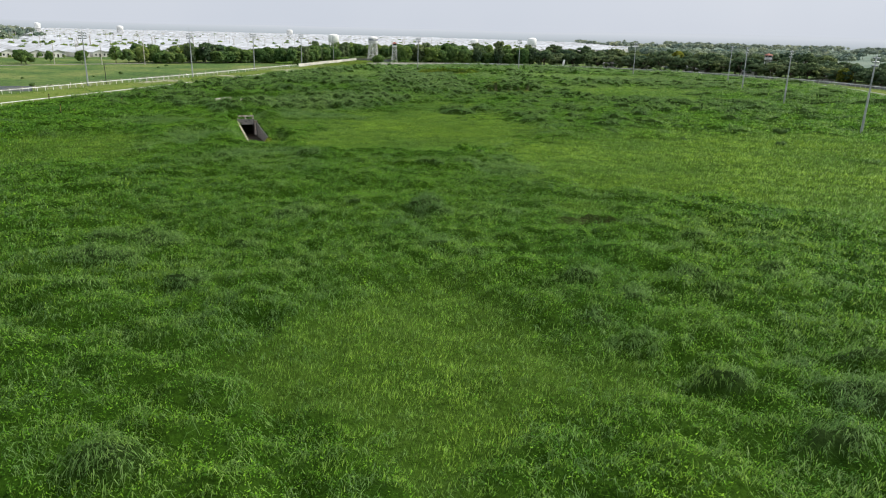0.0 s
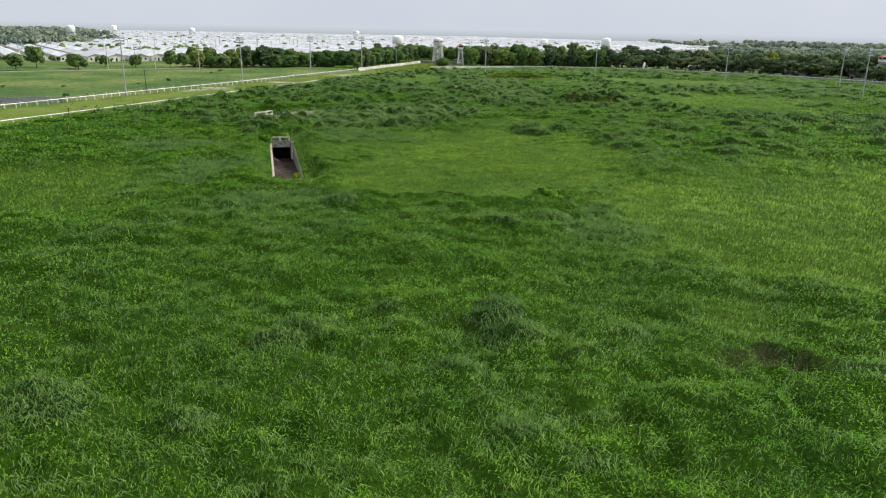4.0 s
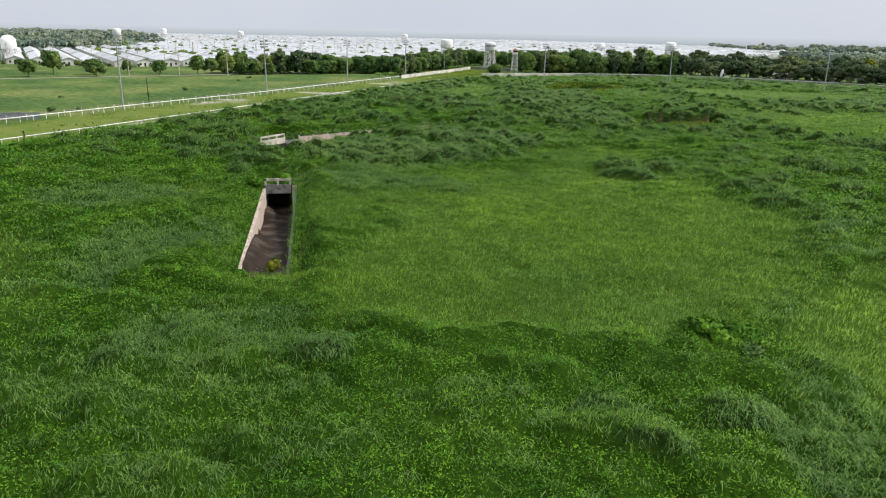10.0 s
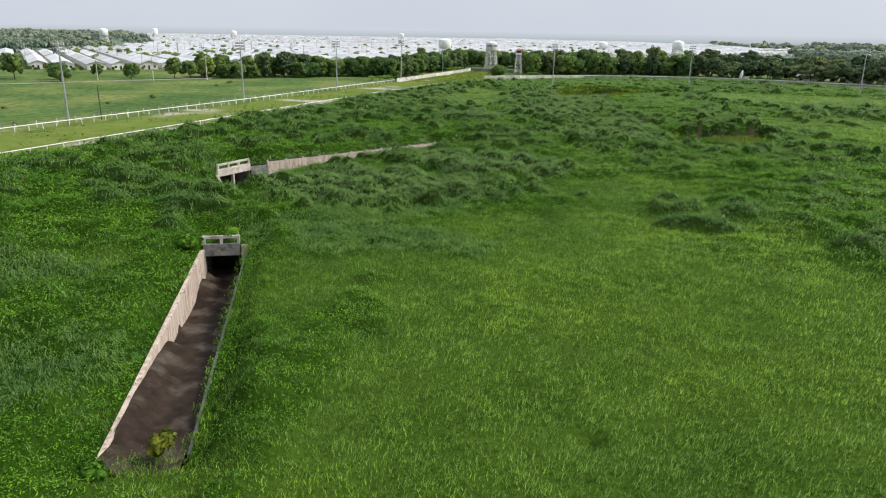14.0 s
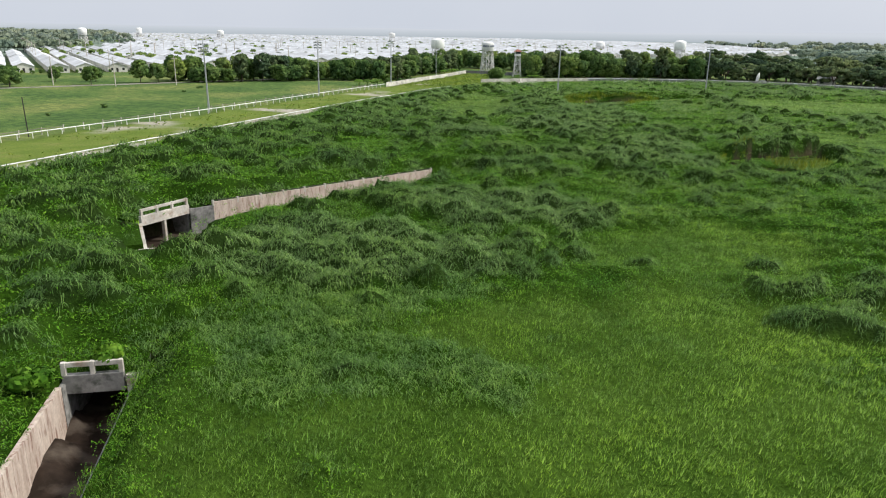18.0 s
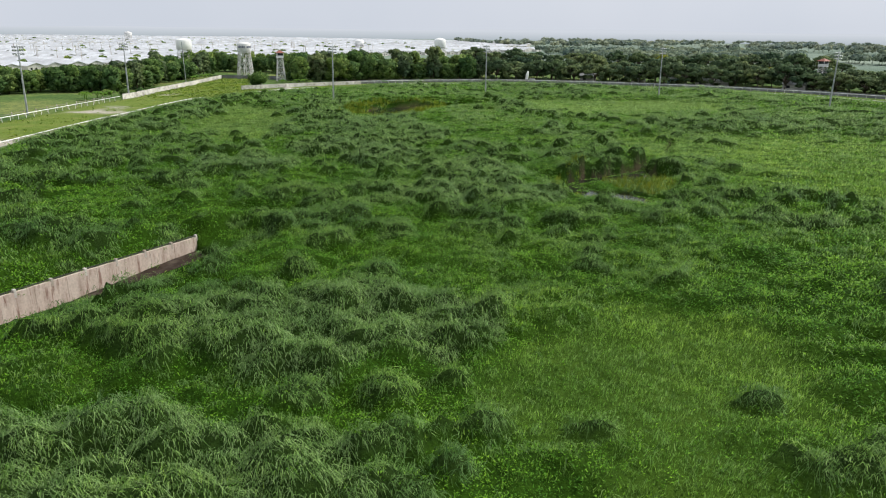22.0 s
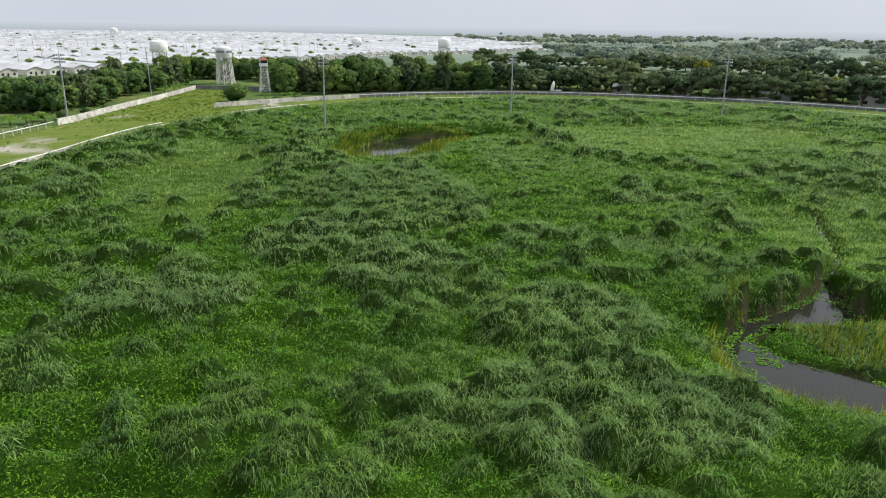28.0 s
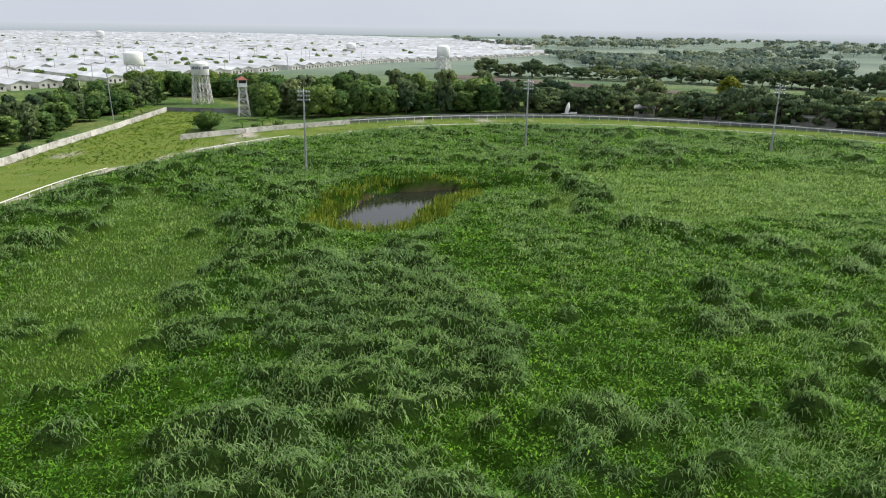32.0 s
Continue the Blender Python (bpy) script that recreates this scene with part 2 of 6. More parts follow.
M_RED = surface("red_tile_roof", (0.22, 0.07, 0.05), (0.36, 0.13, 0.09), 3.0, 0.4, 0.7, bump=0.4, depth=0.02)
M_RUST = surface("rusted_roof", (0.10, 0.075, 0.06), (0.17, 0.125, 0.10), 1.2, 0.1, 0.8, stain=(0.2, 0.16, 0.13), bump=0.3, depth=0.02)
M_GLASSD = surface("dark_window", (0.02, 0.025, 0.03), (0.05, 0.055, 0.06), 2.0, 0.3, 0.15, bump=0.0)
M_TEXT = surface("faded_blue_lettering", (0.12, 0.14, 0.2), (0.2, 0.22, 0.28), 4.0, 0.6, 0.6, bump=0.0)
M_LENS = surface("floodlight_glass", (0.68, 0.7, 0.72), (0.84, 0.85, 0.86), 4.0, 1.0, 0.12, bump=0.0)
M_BLOCK = surface("grey_block_wall", (0.16, 0.165, 0.18), (0.26, 0.265, 0.28), 2.5, 0.15, 0.9, stain=(0.12, 0.12, 0.12), bump=0.3, depth=0.01)
M_TEAL = surface("mint_green_render", (0.28, 0.5, 0.43), (0.4, 0.62, 0.54), 2.5, 0.25, 0.8, bump=0.2, depth=0.01)

M_ROAD = surface("dry_dirt_road", (0.22, 0.2, 0.17), (0.36, 0.34, 0.3), 2.0, 0.2, 0.95, stain=(0.16, 0.18, 0.09), bump=0.3, depth=0.03)
M_WATER, wb, wnn, wll = principled("still_dark_water", 0.06)
wb.inputs["Base Color"].default_value = (0.022, 0.024, 0.018, 1)
wb.inputs["IOR"].default_value = 1.33
wc, wf = noise_ramp(wnn, wll, 1.5, [(0.3, (0, 0, 0)), (0.7, (1, 1, 1))], 3.0)
relief(wnn, wll, wb, wf, 0.04, 0.02)

# the ground: soil and low growth, turf on the track, limestone sand where it shows
M_GROUND, gb, gn, gl = principled("ground_cover", 0.95)
g_green, g_f = noise_ramp(gn, gl, 0.12, [(0.25, (0.014, 0.040, 0.003)), (0.5, (0.022, 0.056, 0.004)), (0.75, (0.032, 0.072, 0.006))], 8.0)
g_fine, g_ff = noise_ramp(gn, gl, 3.5, [(0.3, (0.6, 0.62, 0.6)), (0.7, (1.25, 1.25, 1.2))], 6.0)
g_green = mixed(gn, gl, g_green, g_fine, 1.0, "MULTIPLY")
g_turf, _f = noise_ramp(gn, gl, 0.16, [(0.3, (0.11, 0.17, 0.03)), (0.55, (0.155, 0.205, 0.045)), (0.8, (0.22, 0.215, 0.085))], 8.0)
g_turf = mixed(gn, gl, g_turf, g_fine, 1.0, "MULTIPLY")
g_field, _f = noise_ramp(gn, gl, 0.035, [(0.38, (0.080, 0.140, 0.045)), (0.5, (0.115, 0.178, 0.055)), (0.62, (0.190, 0.225, 0.078))], 8.0)
g_field = mixed(gn, gl, g_field, g_fine, 1.0, "MULTIPLY")
g_tufts, _f = noise_ramp(gn, gl, 0.45, [(0.40, (0.58, 0.66, 0.72)), (0.60, (1.22, 1.18, 1.08))], 8.0, rough=0.7)
g_field = mixed(gn, gl, g_field, g_tufts, 1.0, "MULTIPLY")
g_sand, _f = noise_ramp(gn, gl, 0.9, [(0.3, (0.3, 0.27, 0.22)), (0.7, (0.5, 0.47, 0.41))], 6.0)
g_bare, _f = noise_ramp(gn, gl, 1.5, [(0.3, (0.035, 0.026, 0.018)), (0.7, (0.085, 0.062, 0.042))], 6.0)


def mask(attr):
    a = gn.new("ShaderNodeAttribute")
    a.attribute_name = attr
    return a.outputs["Fac"]


# shade between stems, put into the soil colour; darkest under tussocks
g_tuft_shade, _f = noise_ramp(gn, gl, 0.3, [(0.3, (0.012, 0.027, 0.005)), (0.7, (0.024, 0.048, 0.009))], 6.0)
g_tuft_shade = mixed(gn, gl, g_tuft_shade, g_fine, 1.0, "MULTIPLY")
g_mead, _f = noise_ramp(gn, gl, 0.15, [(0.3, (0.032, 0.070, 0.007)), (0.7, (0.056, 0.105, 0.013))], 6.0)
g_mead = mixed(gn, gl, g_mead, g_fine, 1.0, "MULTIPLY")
g_col = mixed(gn, gl, mixed(gn, gl, g_green, g_mead, mask("meadow")), g_tuft_shade, mask("tall"))
g_col = mixed(gn, gl, g_col, g_field, mask("field"))
# farmland with distance haze put into its colour, greyer and paler than near fields
g_hazed_farm, _f = noise_ramp(gn, gl, 0.006, [(0.3, (0.13, 0.18, 0.14)), (0.5, (0.18, 0.23, 0.185)), (0.7, (0.25, 0.29, 0.23))], 6.0)
g_col = mixed(gn, gl, g_col, g_hazed_farm, mask("farm"))
g_col = mixed(gn, gl, g_col, g_turf, mask("turf"))
g_col = mixed(gn, gl, g_col, g_sand, mask("sand"))
g_col = mixed(gn, gl, g_col, g_bare, mask("bare"))
gl.new(g_col, gb.inputs["Base Color"])
gb.inputs["Specular IOR Level"].default_value = 0.04
relief(gn, gl, gb, g_ff, 0.8, 0.25)

# ---- builders ----


def mesh_np(name, verts, faces, material, normals=None):
    """A mesh from numpy arrays: verts (n, 3), faces (m, 3 or 4); normals: soft shading normals per vertex."""
    me = bpy.data.meshes.new(name)
    k = faces.shape[1]
    me.vertices.add(len(verts))
    me.vertices.foreach_set("co", np.ascontiguousarray(verts, dtype=np.float32).ravel())
    me.loops.add(faces.size)
    me.loops.foreach_set("vertex_index", np.ascontiguousarray(faces, dtype=np.int32).ravel())
    me.polygons.add(len(faces))
    me.polygons.foreach_set("loop_start", np.arange(0, faces.size, k, dtype=np.int32))
    me.polygons.foreach_set("loop_total", np.full(len(faces), k, dtype=np.int32))
    me.update(calc_edges=True)
    me.materials.append(material)
    if normals is not None:
        me.polygons.foreach_set("use_smooth", np.ones(len(faces), dtype=bool))
        me.attributes.new("custom_normal", "FLOAT_VECTOR", "POINT").data.foreach_set("vector", np.ascontiguousarray(normals, dtype=np.float32).ravel())
    return me


def bm_mesh(name, bm, material, smooth=False):
    me = bpy.data.meshes.new(name)
    bm.to_mesh(me)
    bm.free()
    me.materials.append(material)
    if smooth:
        me.polygons.foreach_set("use_smooth", np.ones(len(me.polygons), dtype=bool))
    return me


def part(name, bm, material, parent, label="", smooth=False):
    me = bm if isinstance(bm, bpy.types.Mesh) else bm_mesh(name, bm, material, smooth)
    ob = new(name, me)
    ob.parent = parent
    if label:
        ob["label"] = label
    return ob


def thing(name, label, category, m=None, group="", kind=""):
    ob = new(name)
    if m is not None:
        ob.matrix_basis = m
    return tagged(ob, label, category, group, kind)


def box(bm, a, b, bevel=0.0, m=None):
    """A box from corner a to corner b, its edges rounded by bevel."""
    lo, hi = np.minimum(a, b), np.maximum(a, b)
    r = bmesh.ops.create_cube(bm, size=1.0)
    bmesh.ops.scale(bm, vec=Vector(hi - lo), verts=r["verts"])
    bmesh.ops.translate(bm, vec=Vector((lo + hi) / 2), verts=r["verts"])
    vs = r["verts"]
    if bevel:
        es = list({e for v in vs for e in v.link_edges})
        g = bmesh.ops.bevel(bm, geom=es, offset=bevel, segments=1, affect="EDGES")
        vs = list({v for f in g["faces"] for v in f.verts} | {v for v in vs if v.is_valid})
    if m is not None:
        bmesh.ops.transform(bm, matrix=m, verts=vs)
    return bm


def tube(bm, a, b, r0, r1=None, n=8, caps=True):
    """A tapered round bar from a to b."""
    a, b = Vector(a), Vector(b)
    r1 = r0 if r1 is None else r1
    d = b - a
    m = Matrix.Translation((a + b) / 2) @ d.to_track_quat("Z", "Y").to_matrix().to_4x4()
    bmesh.ops.create_cone(bm, cap_ends=caps, segments=n, radius1=r0, radius2=r1, depth=d.length, matrix=m)
    return bm


def lathe(bm, profile, n=20, m=None):
    """A turned body from (radius, height) pairs."""
    rings = []
    for r, z in profile:
        rings.append([bm.verts.new((r * math.cos(2 * math.pi * i / n), r * math.sin(2 * math.pi * i / n), z)) for i in range(n)])
    for p, q in zip(rings, rings[1:]):
        for i in range(n):
            bm.faces.new((p[i], p[(i + 1) % n], q[(i + 1) % n], q[i]))
    bm.faces.new(rings[-1])
    bm.faces.new(rings[0][::-1])
    if m is not None:
        bmesh.ops.transform(bm, matrix=m, verts=[v for r in rings for v in r])
    return bm


def prism(bm, pts, z0, z1):
    """An upright solid on the polygon pts; z0 and z1 are heights or lists of heights per corner."""
    n = len(pts)
    z0 = [z0] * n if isinstance(z0, (int, float)) else z0
    z1 = [z1] * n if isinstance(z1, (int, float)) else z1
    lo = [bm.verts.new((p[0], p[1], z)) for p, z in zip(pts, z0)]
    hi = [bm.verts.new((p[0], p[1], z)) for p, z in zip(pts, z1)]
    bm.faces.new(lo[::-1])
    bm.faces.new(hi)
    for i in range(n):
        j = (i + 1) % n
        bm.faces.new((lo[i], lo[j], hi[j], hi[i]))
    return bm


def heading(a, b):
    return math.degrees(math.atan2(b[1] - a[1], b[0] - a[0]))


# ---- plan ----
INNER = [(-138, 25), (-123, 95), (-108, 167), (-97, 219), (-76, 326), (-70.5, 349), (-61, 387), (-46, 412), (-24, 435), (2, 450), (27, 456.5), (53, 456.5),
         (85, 450), (115, 434), (142, 410), (162, 380), (174, 345), (176, 305), (165, 240), (150, 170), (135, 100), (119, 25)]
OUTER = [(-165, 25), (-148, 105), (-129, 193), (-117, 248), (-105, 296), (-94, 351), (-83, 401)]
CHUTE = [(-83, 401), (-81, 407), (-77.2, 431), (-70.8, 464), (-65.6, 498), (-64.2, 507)]
TURN_WALL = [(-49.5, 440), (-36, 449.5), (-23, 457.5), (-2, 468.5)]
TURN_RAIL = [(-2, 468.5), (13, 473.5), (29, 477), (52, 478.5), (74, 476), (92, 469.5), (108, 461.5), (138, 442.5), (165, 415), (187, 380), (199, 340), (198, 300), (186, 235), (170, 165), (155, 95), (140, 25)]
POND_A = [(-12.8, 352), (-10, 359), (-6.4, 367.5), (1.4, 372), (9, 373), (18.5, 371.5), (9, 366), (4.5, 361), (1, 352), (-2, 347.5), (-7, 346.5)]
POND_B = [(11.2, 252.0), (12.8, 255.6), (17, 259.9), (23, 262.6), (28, 264.4), (32.3, 268.5), (31.5, 264), (29.5, 260.2), (30.5, 257), (25, 257.5), (19.5, 258.2), (16.2, 256.0), (17.0, 252.6), (20.5, 248.6), (27, 243), (24, 238), (18, 242.6), (13, 246.2), (11, 249)]
DITCH = [(32, 267.5), (39, 274), (43, 281), (49, 291)]
DITCH_B = [(40, 250), (44, 244.5), (48, 241), (58, 236)]
RIDGES = [[(28, 343), (37, 335), (44, 324), (60, 317), (90, 300)], [(57, 411), (87, 399), (115, 377), (130, 350)], [(-26, 340), (-21, 352), (-15, 377), (-5, 390), (16, 394), (32, 381), (37, 361), (30, 346)], [(-34, 238), (-28, 246), (-20, 252)], [(-70, 205), (-50, 222), (-34, 240)]]
DOMES = [(1.8, 183), (7.4, 182.6), (2.8, 176.7), (1.4, 190), (5, 179), (9, 186), (-9.4, 189), (-17.8, 186), (-20.5, 184.5), (22, 202), (25, 205), (17, 171), (20, 174), (-18.5, 201), (-16, 195), (-57, 172), (-61, 176), (-72, 186), (-26, 204)]
SMOOTH = [(-46, 127, 5, 11), (-33, 166, 13, 6), (19, 279, 7, 3.5), (-30, 111, 5, 5), (9, 103, 6, 5), (-62, 146, 9, 6), (-52, 190, 9, 5), (-36, 178, 10, 5)]
VIVID = [(13, 66, 13, 13), (-15, 217, 5, 13), (-45, 250, 13, 11), (10, 255, 6, 17), (28, 279, 5, 6), (-24, 262, 7, 7), (-34, 286, 9, 9), (-33, 115, 8, 8), (-28, 138, 3, 14), (1, 238, 6, 9), (6, 330, 6, 16), (-8, 90, 10, 14), (22, 312, 8, 6)]
SILVER = [(0, 260, 7, 5), (-12, 276, 6, 8), (-9, 308, 11, 19), (-3, 245, 10, 6), (-38, 186, 14, 7), (-24, 204, 10, 6), (-22, 285, 6, 5), (-35, 270, 7, 5)]

POLES = [(-121, 240, 12, 17.4), (-106, 298, 12, 17), (-96, 357, 14, 17), (-82.8, 408, 14, 17), (-16.4, 392, -5, 18), (41, 418, -30, 18.2), (104, 404, -55, 18.2), (139.5, 358, -75, 18.2), (125, 304, -90, 18.6), (112, 237, -92, 18.8), (96, 163, -92, 18.4), (-136, 172, 12, 17.4)]

_tables = {}


def vnoise(x, y, size, seed):
    """Smooth value noise, 0 to 1, with cells of the given size."""
    if seed not in _tables:
        _tables[seed] = np.random.RandomState(seed).rand(256, 256)
    tb = _tables[seed]
    u, v = np.asarray(x) / size + 1000.0, np.asarray(y) / size + 1000.0
    i, j = np.floor(u).astype(int), np.floor(v).astype(int)
    f, g = u - i, v - j
    f, g = f * f * (3 - 2 * f), g * g * (3 - 2 * g)
    i0, i1, j0, j1 = i % 256, (i + 1) % 256, j % 256, (j + 1) % 256
    return (tb[i0, j0] * (1 - f) + tb[i1, j0] * f) * (1 - g) + (tb[i0, j1] * (1 - f) + tb[i1, j1] * f) * g


def fbm(x, y, size, seed, octaves=4):
    total, amp, norm = 0.0, 1.0, 0.0
    for k in range(octaves):
        total, norm = total + amp * vnoise(x, y, size / 2**k, seed + k), norm + amp
        amp *= 0.5
    return total / norm


def clumps(x, y, size, seed):
    """Clumps on a jittered net: the distance to the nearest clump's middle in cells, and two random numbers of that clump."""
    r = np.random.RandomState(seed)
    jx, jy, i1, i2 = r.rand(256, 256), r.rand(256, 256), r.rand(256, 256), r.rand(256, 256)
    u, v = np.asarray(x) / size + 1000.0, np.asarray(y) / size + 1000.0
    iu, iv = np.floor(u).astype(int), np.floor(v).astype(int)
    best, a, b = np.full(u.shape, 9.0), np.zeros(u.shape), np.zeros(u.shape)
    for di in (-1, 0, 1):
        for dj in (-1, 0, 1):
            p, q = (iu + di) % 256, (iv + dj) % 256
            d = np.hypot(iu + di + jx[p, q] - u, iv + dj + jy[p, q] - v)
            s = d < best
            best, a, b = np.where(s, d, best), np.where(s, i1[p, q], a), np.where(s, i2[p, q], b)
    return best, a, b


def inside(x, y, poly):
    r = np.zeros(np.shape(x), dtype=bool)
    for (ax, ay), (bx, by) in zip(poly, poly[1:] + poly[:1]):
        if ay != by:
            r ^= ((ay > y) != (by > y)) & (x < (bx - ax) * (y - ay) / (by - ay) + ax)
    return r


def reach(x, y, line):
    """Distance to a polyline."""
    best = np.full(np.shape(x), 1e9)
    for (ax, ay), (bx, by) in zip(line, line[1:]):
        dx, dy = bx - ax, by - ay
        k = np.clip(((x - ax) * dx + (y - ay) * dy) / (dx * dx + dy * dy), 0, 1)
        best = np.minimum(best, np.hypot(x - ax - k * dx, y - ay - k * dy))
    return best


def ramp(v, a, b):
    k = np.clip((v - a) / (b - a), 0, 1)
    return k * k * (3 - 2 * k)


# first cutting: from its open end up to the first bridge
A_DIR, A_SIDE = np.array((-0.338, 0.941)), np.array((0.941, 0.338))
A_END, A_LEN, A_WIDE = np.array((-35.1, 126.0)), 38.0, 4.0


def cut_a(s, w):
    p = A_END + s * A_DIR + w * A_SIDE
    return (float(p[0]), float(p[1]))


CUT_A = [cut_a(-1.5, -0.8), cut_a(-1.5, A_WIDE + 0.8), cut_a(A_LEN + 5, A_WIDE + 0.8), cut_a(A_LEN + 5, -0.8)]
# second cutting: from the second bridge along the long wall
B_L, B_R = np.array((-64.2, 197.2)), np.array((-61.9, 203.9))
W_START, W_END = np.array((-59.7, 205.9)), np.array((-36.7, 233.7))
W_DIR = (W_END - W_START) / np.linalg.norm(W_END - W_START)
W_SIDE = np.array((W_DIR[1], -W_DIR[0]))
B_IN = np.array((-0.946, 0.325))
CUT_B = [tuple(B_L + 3.2 * B_IN), tuple(B_R + 3.2 * B_IN), tuple(W_START - 0.8 * W_SIDE), tuple(W_END - 0.8 * W_SIDE - 0.3 * W_DIR), tuple(W_END + 3.6 * W_SIDE - 1.5 * W_DIR), (-55.0, 206.4), (-57.4, 200.5), (-55.6, 191.2), (-60.4, 188.9)]
INFIELD = INNER + [(119, -60), (-138, -60)]
TRACK = OUTER + CHUTE + [(-49.5, 520)] + TURN_WALL + TURN_RAIL[1:] + [(140, -60), (-165, -60)]

# canopy of the field, in cells of half a metre
CELL, X0, Y0, NX, NY = 0.5, -150.0, 5.0, 720, 960
cx, cy = np.meshgrid(X0 + CELL * np.arange(NX), Y0 + CELL * np.arange(NY), indexing="ij")
in_field = inside(cx, cy, INFIELD)
tall_zone = ramp(0.6 * fbm(cx, cy, 30, 11) + 0.4 * fbm(cx, cy * 1.5, 11, 12), 0.43, 0.60) * (0.22 + 0.78 * ramp(cy, 160, 200))
tall_zone = np.maximum(tall_zone * (1 - 0.8 * ramp(-cx, 26, 40) * ramp(-cy, -178, -160)), 0.6 * ramp(-cx, 26, 40) * ramp(cy, 172, 190))
# the smooth meadow, with hardly any tussocks
meadow = ramp(fbm(cx, cy, 14, 61, 3) + 1.15 - np.hypot((cx + 9) / 25, (cy - 146) / 31), 0.45, 0.75)
meadow = np.maximum(meadow, ramp(fbm(cx, cy, 16, 65, 3) + 1.1 - np.hypot((cx - 58) / 44, (cy - 118) / 42), 0.45, 0.75))
meadow = np.maximum(meadow, 0.9 * ramp(fbm(cx, cy, 16, 69, 3) + 1.0 - np.hypot((cx + 40) / 13, (cy - 335) / 45), 0.45, 0.75))
meadow = np.maximum(meadow, 0.9 * ramp(fbm(cx, cy, 16, 71, 3) + 1.0 - np.hypot((cx - 62) / 50, (cy - 360) / 32), 0.45, 0.8))
meadow = np.maximum(meadow, 0.8 * ramp(fbm(cx, cy, 20, 73, 3) + 0.9 - np.hypot((cx - 70) / 45, (cy - 265) / 40), 0.45, 0.8))
meadow = np.maximum(meadow, 0.85 * ramp(fbm(cx, cy, 12, 77, 3) + 0.9 - np.hypot((cx + 1) / 15, (cy - 42) / 15), 0.45, 0.8))
meadow = np.maximum(meadow, 0.85 * ramp(fbm(cx, cy, 12, 78, 3) + 0.9 - np.hypot((cx + 2) / 15, (cy - 196) / 12), 0.45, 0.8))
meadow = np.maximum(meadow, 0.85 * ramp(fbm(cx, cy, 12, 79, 3) + 0.9 - np.hypot((cx + 60) / 17, (cy - 112) / 22), 0.45, 0.8))
meadow = np.maximum(meadow, 0.85 * ramp(fbm(cx, cy, 12, 80, 3) + 0.9 - np.hypot((cx + 58) / 9, (cy - 150) / 9), 0.45, 0.8))
silver_zone, smooth_zone, vivid_zone = np.zeros_like(cx), np.zeros_like(cx), np.zeros_like(cx)
for zone, spots in ((smooth_zone, SMOOTH), (vivid_zone, VIVID)):
    for sx0, sy0, ra, rb in spots:
        zone[:] = np.maximum(zone, ramp(1.2 + 1.5 * (fbm(cx, cy, 5, 74, 3) - 0.5) - np.hypot((cx - sx0) / ra, (cy - sy0) / rb), 0.0, 0.4))
for sx0, sy0, ra, rb in SILVER:
    silver_zone = np.maximum(silver_zone, ramp(1.25 + 0.9 * (fbm(cx, cy, 4, 75, 3) - 0.5) - np.hypot((cx - sx0) / ra, (cy - sy0) / rb), 0.0, 0.3))
ridge = np.zeros_like(cx)
for line in RIDGES:
    ridge = np.maximum(ridge, ramp(4.0 - reach(cx, cy, line), 0, 2.5))
meadow = meadow * (1 - silver_zone) * (1 - ridge) * (1 - smooth_zone) * (1 - 0.8 * vivid_zone)
tall_zone = np.maximum(tall_zone * (1 - 0.9 * meadow) * (1 - 0.35 * ramp(cy, 300, 345)), 0.95 * ridge) * (1 - 0.85 * smooth_zone) * (1 - 0.8 * vivid_zone)
warp_x, warp_y = cx + 1.6 * (vnoise(cx, cy, 2.3, 15) - 0.5), cy + 1.6 * (vnoise(cx, cy, 2.3, 16) - 0.5)
f_small, id_a, id_b = clumps(warp_x * 0.8, warp_y * 1.15, 2.3, 17)
f_big, id_c, id_d = clumps(warp_x * 0.75, warp_y * 1.2, 5.6, 18)
f_fine, id_e, id_f = clumps(warp_x, warp_y, 1.45, 19)
round_small, round_big, round_fine = (np.sqrt(np.clip(1 - (f / 0.68) ** 2, 0, 1)) for f in (f_small, f_big, f_fine))
is_tall = (id_a < 0.34 * tall_zone) | (silver_zone > 0.5)
lumps = 0.30 * fbm(cx, cy, 12, 21, 3) + (0.75 * round_big * (0.3 + id_c) + 0.50 * round_small * (0.4 + 0.9 * id_b) + 0.50 * round_fine * (0.3 + id_e)) * (1 - 0.75 * meadow) * (1 - 0.5 * smooth_zone)
lumps += 0.55 * ridge * fbm(cx, cy, 7, 23, 2)
tuft = np.where(is_tall, (0.45 + 0.95 * id_b) * round_small**0.75 * (0.9 + 0.2 * round_fine), 0.0) * (0.4 + 0.6 * ramp(cy, 150, 190))
rs = np.random.RandomState(4)
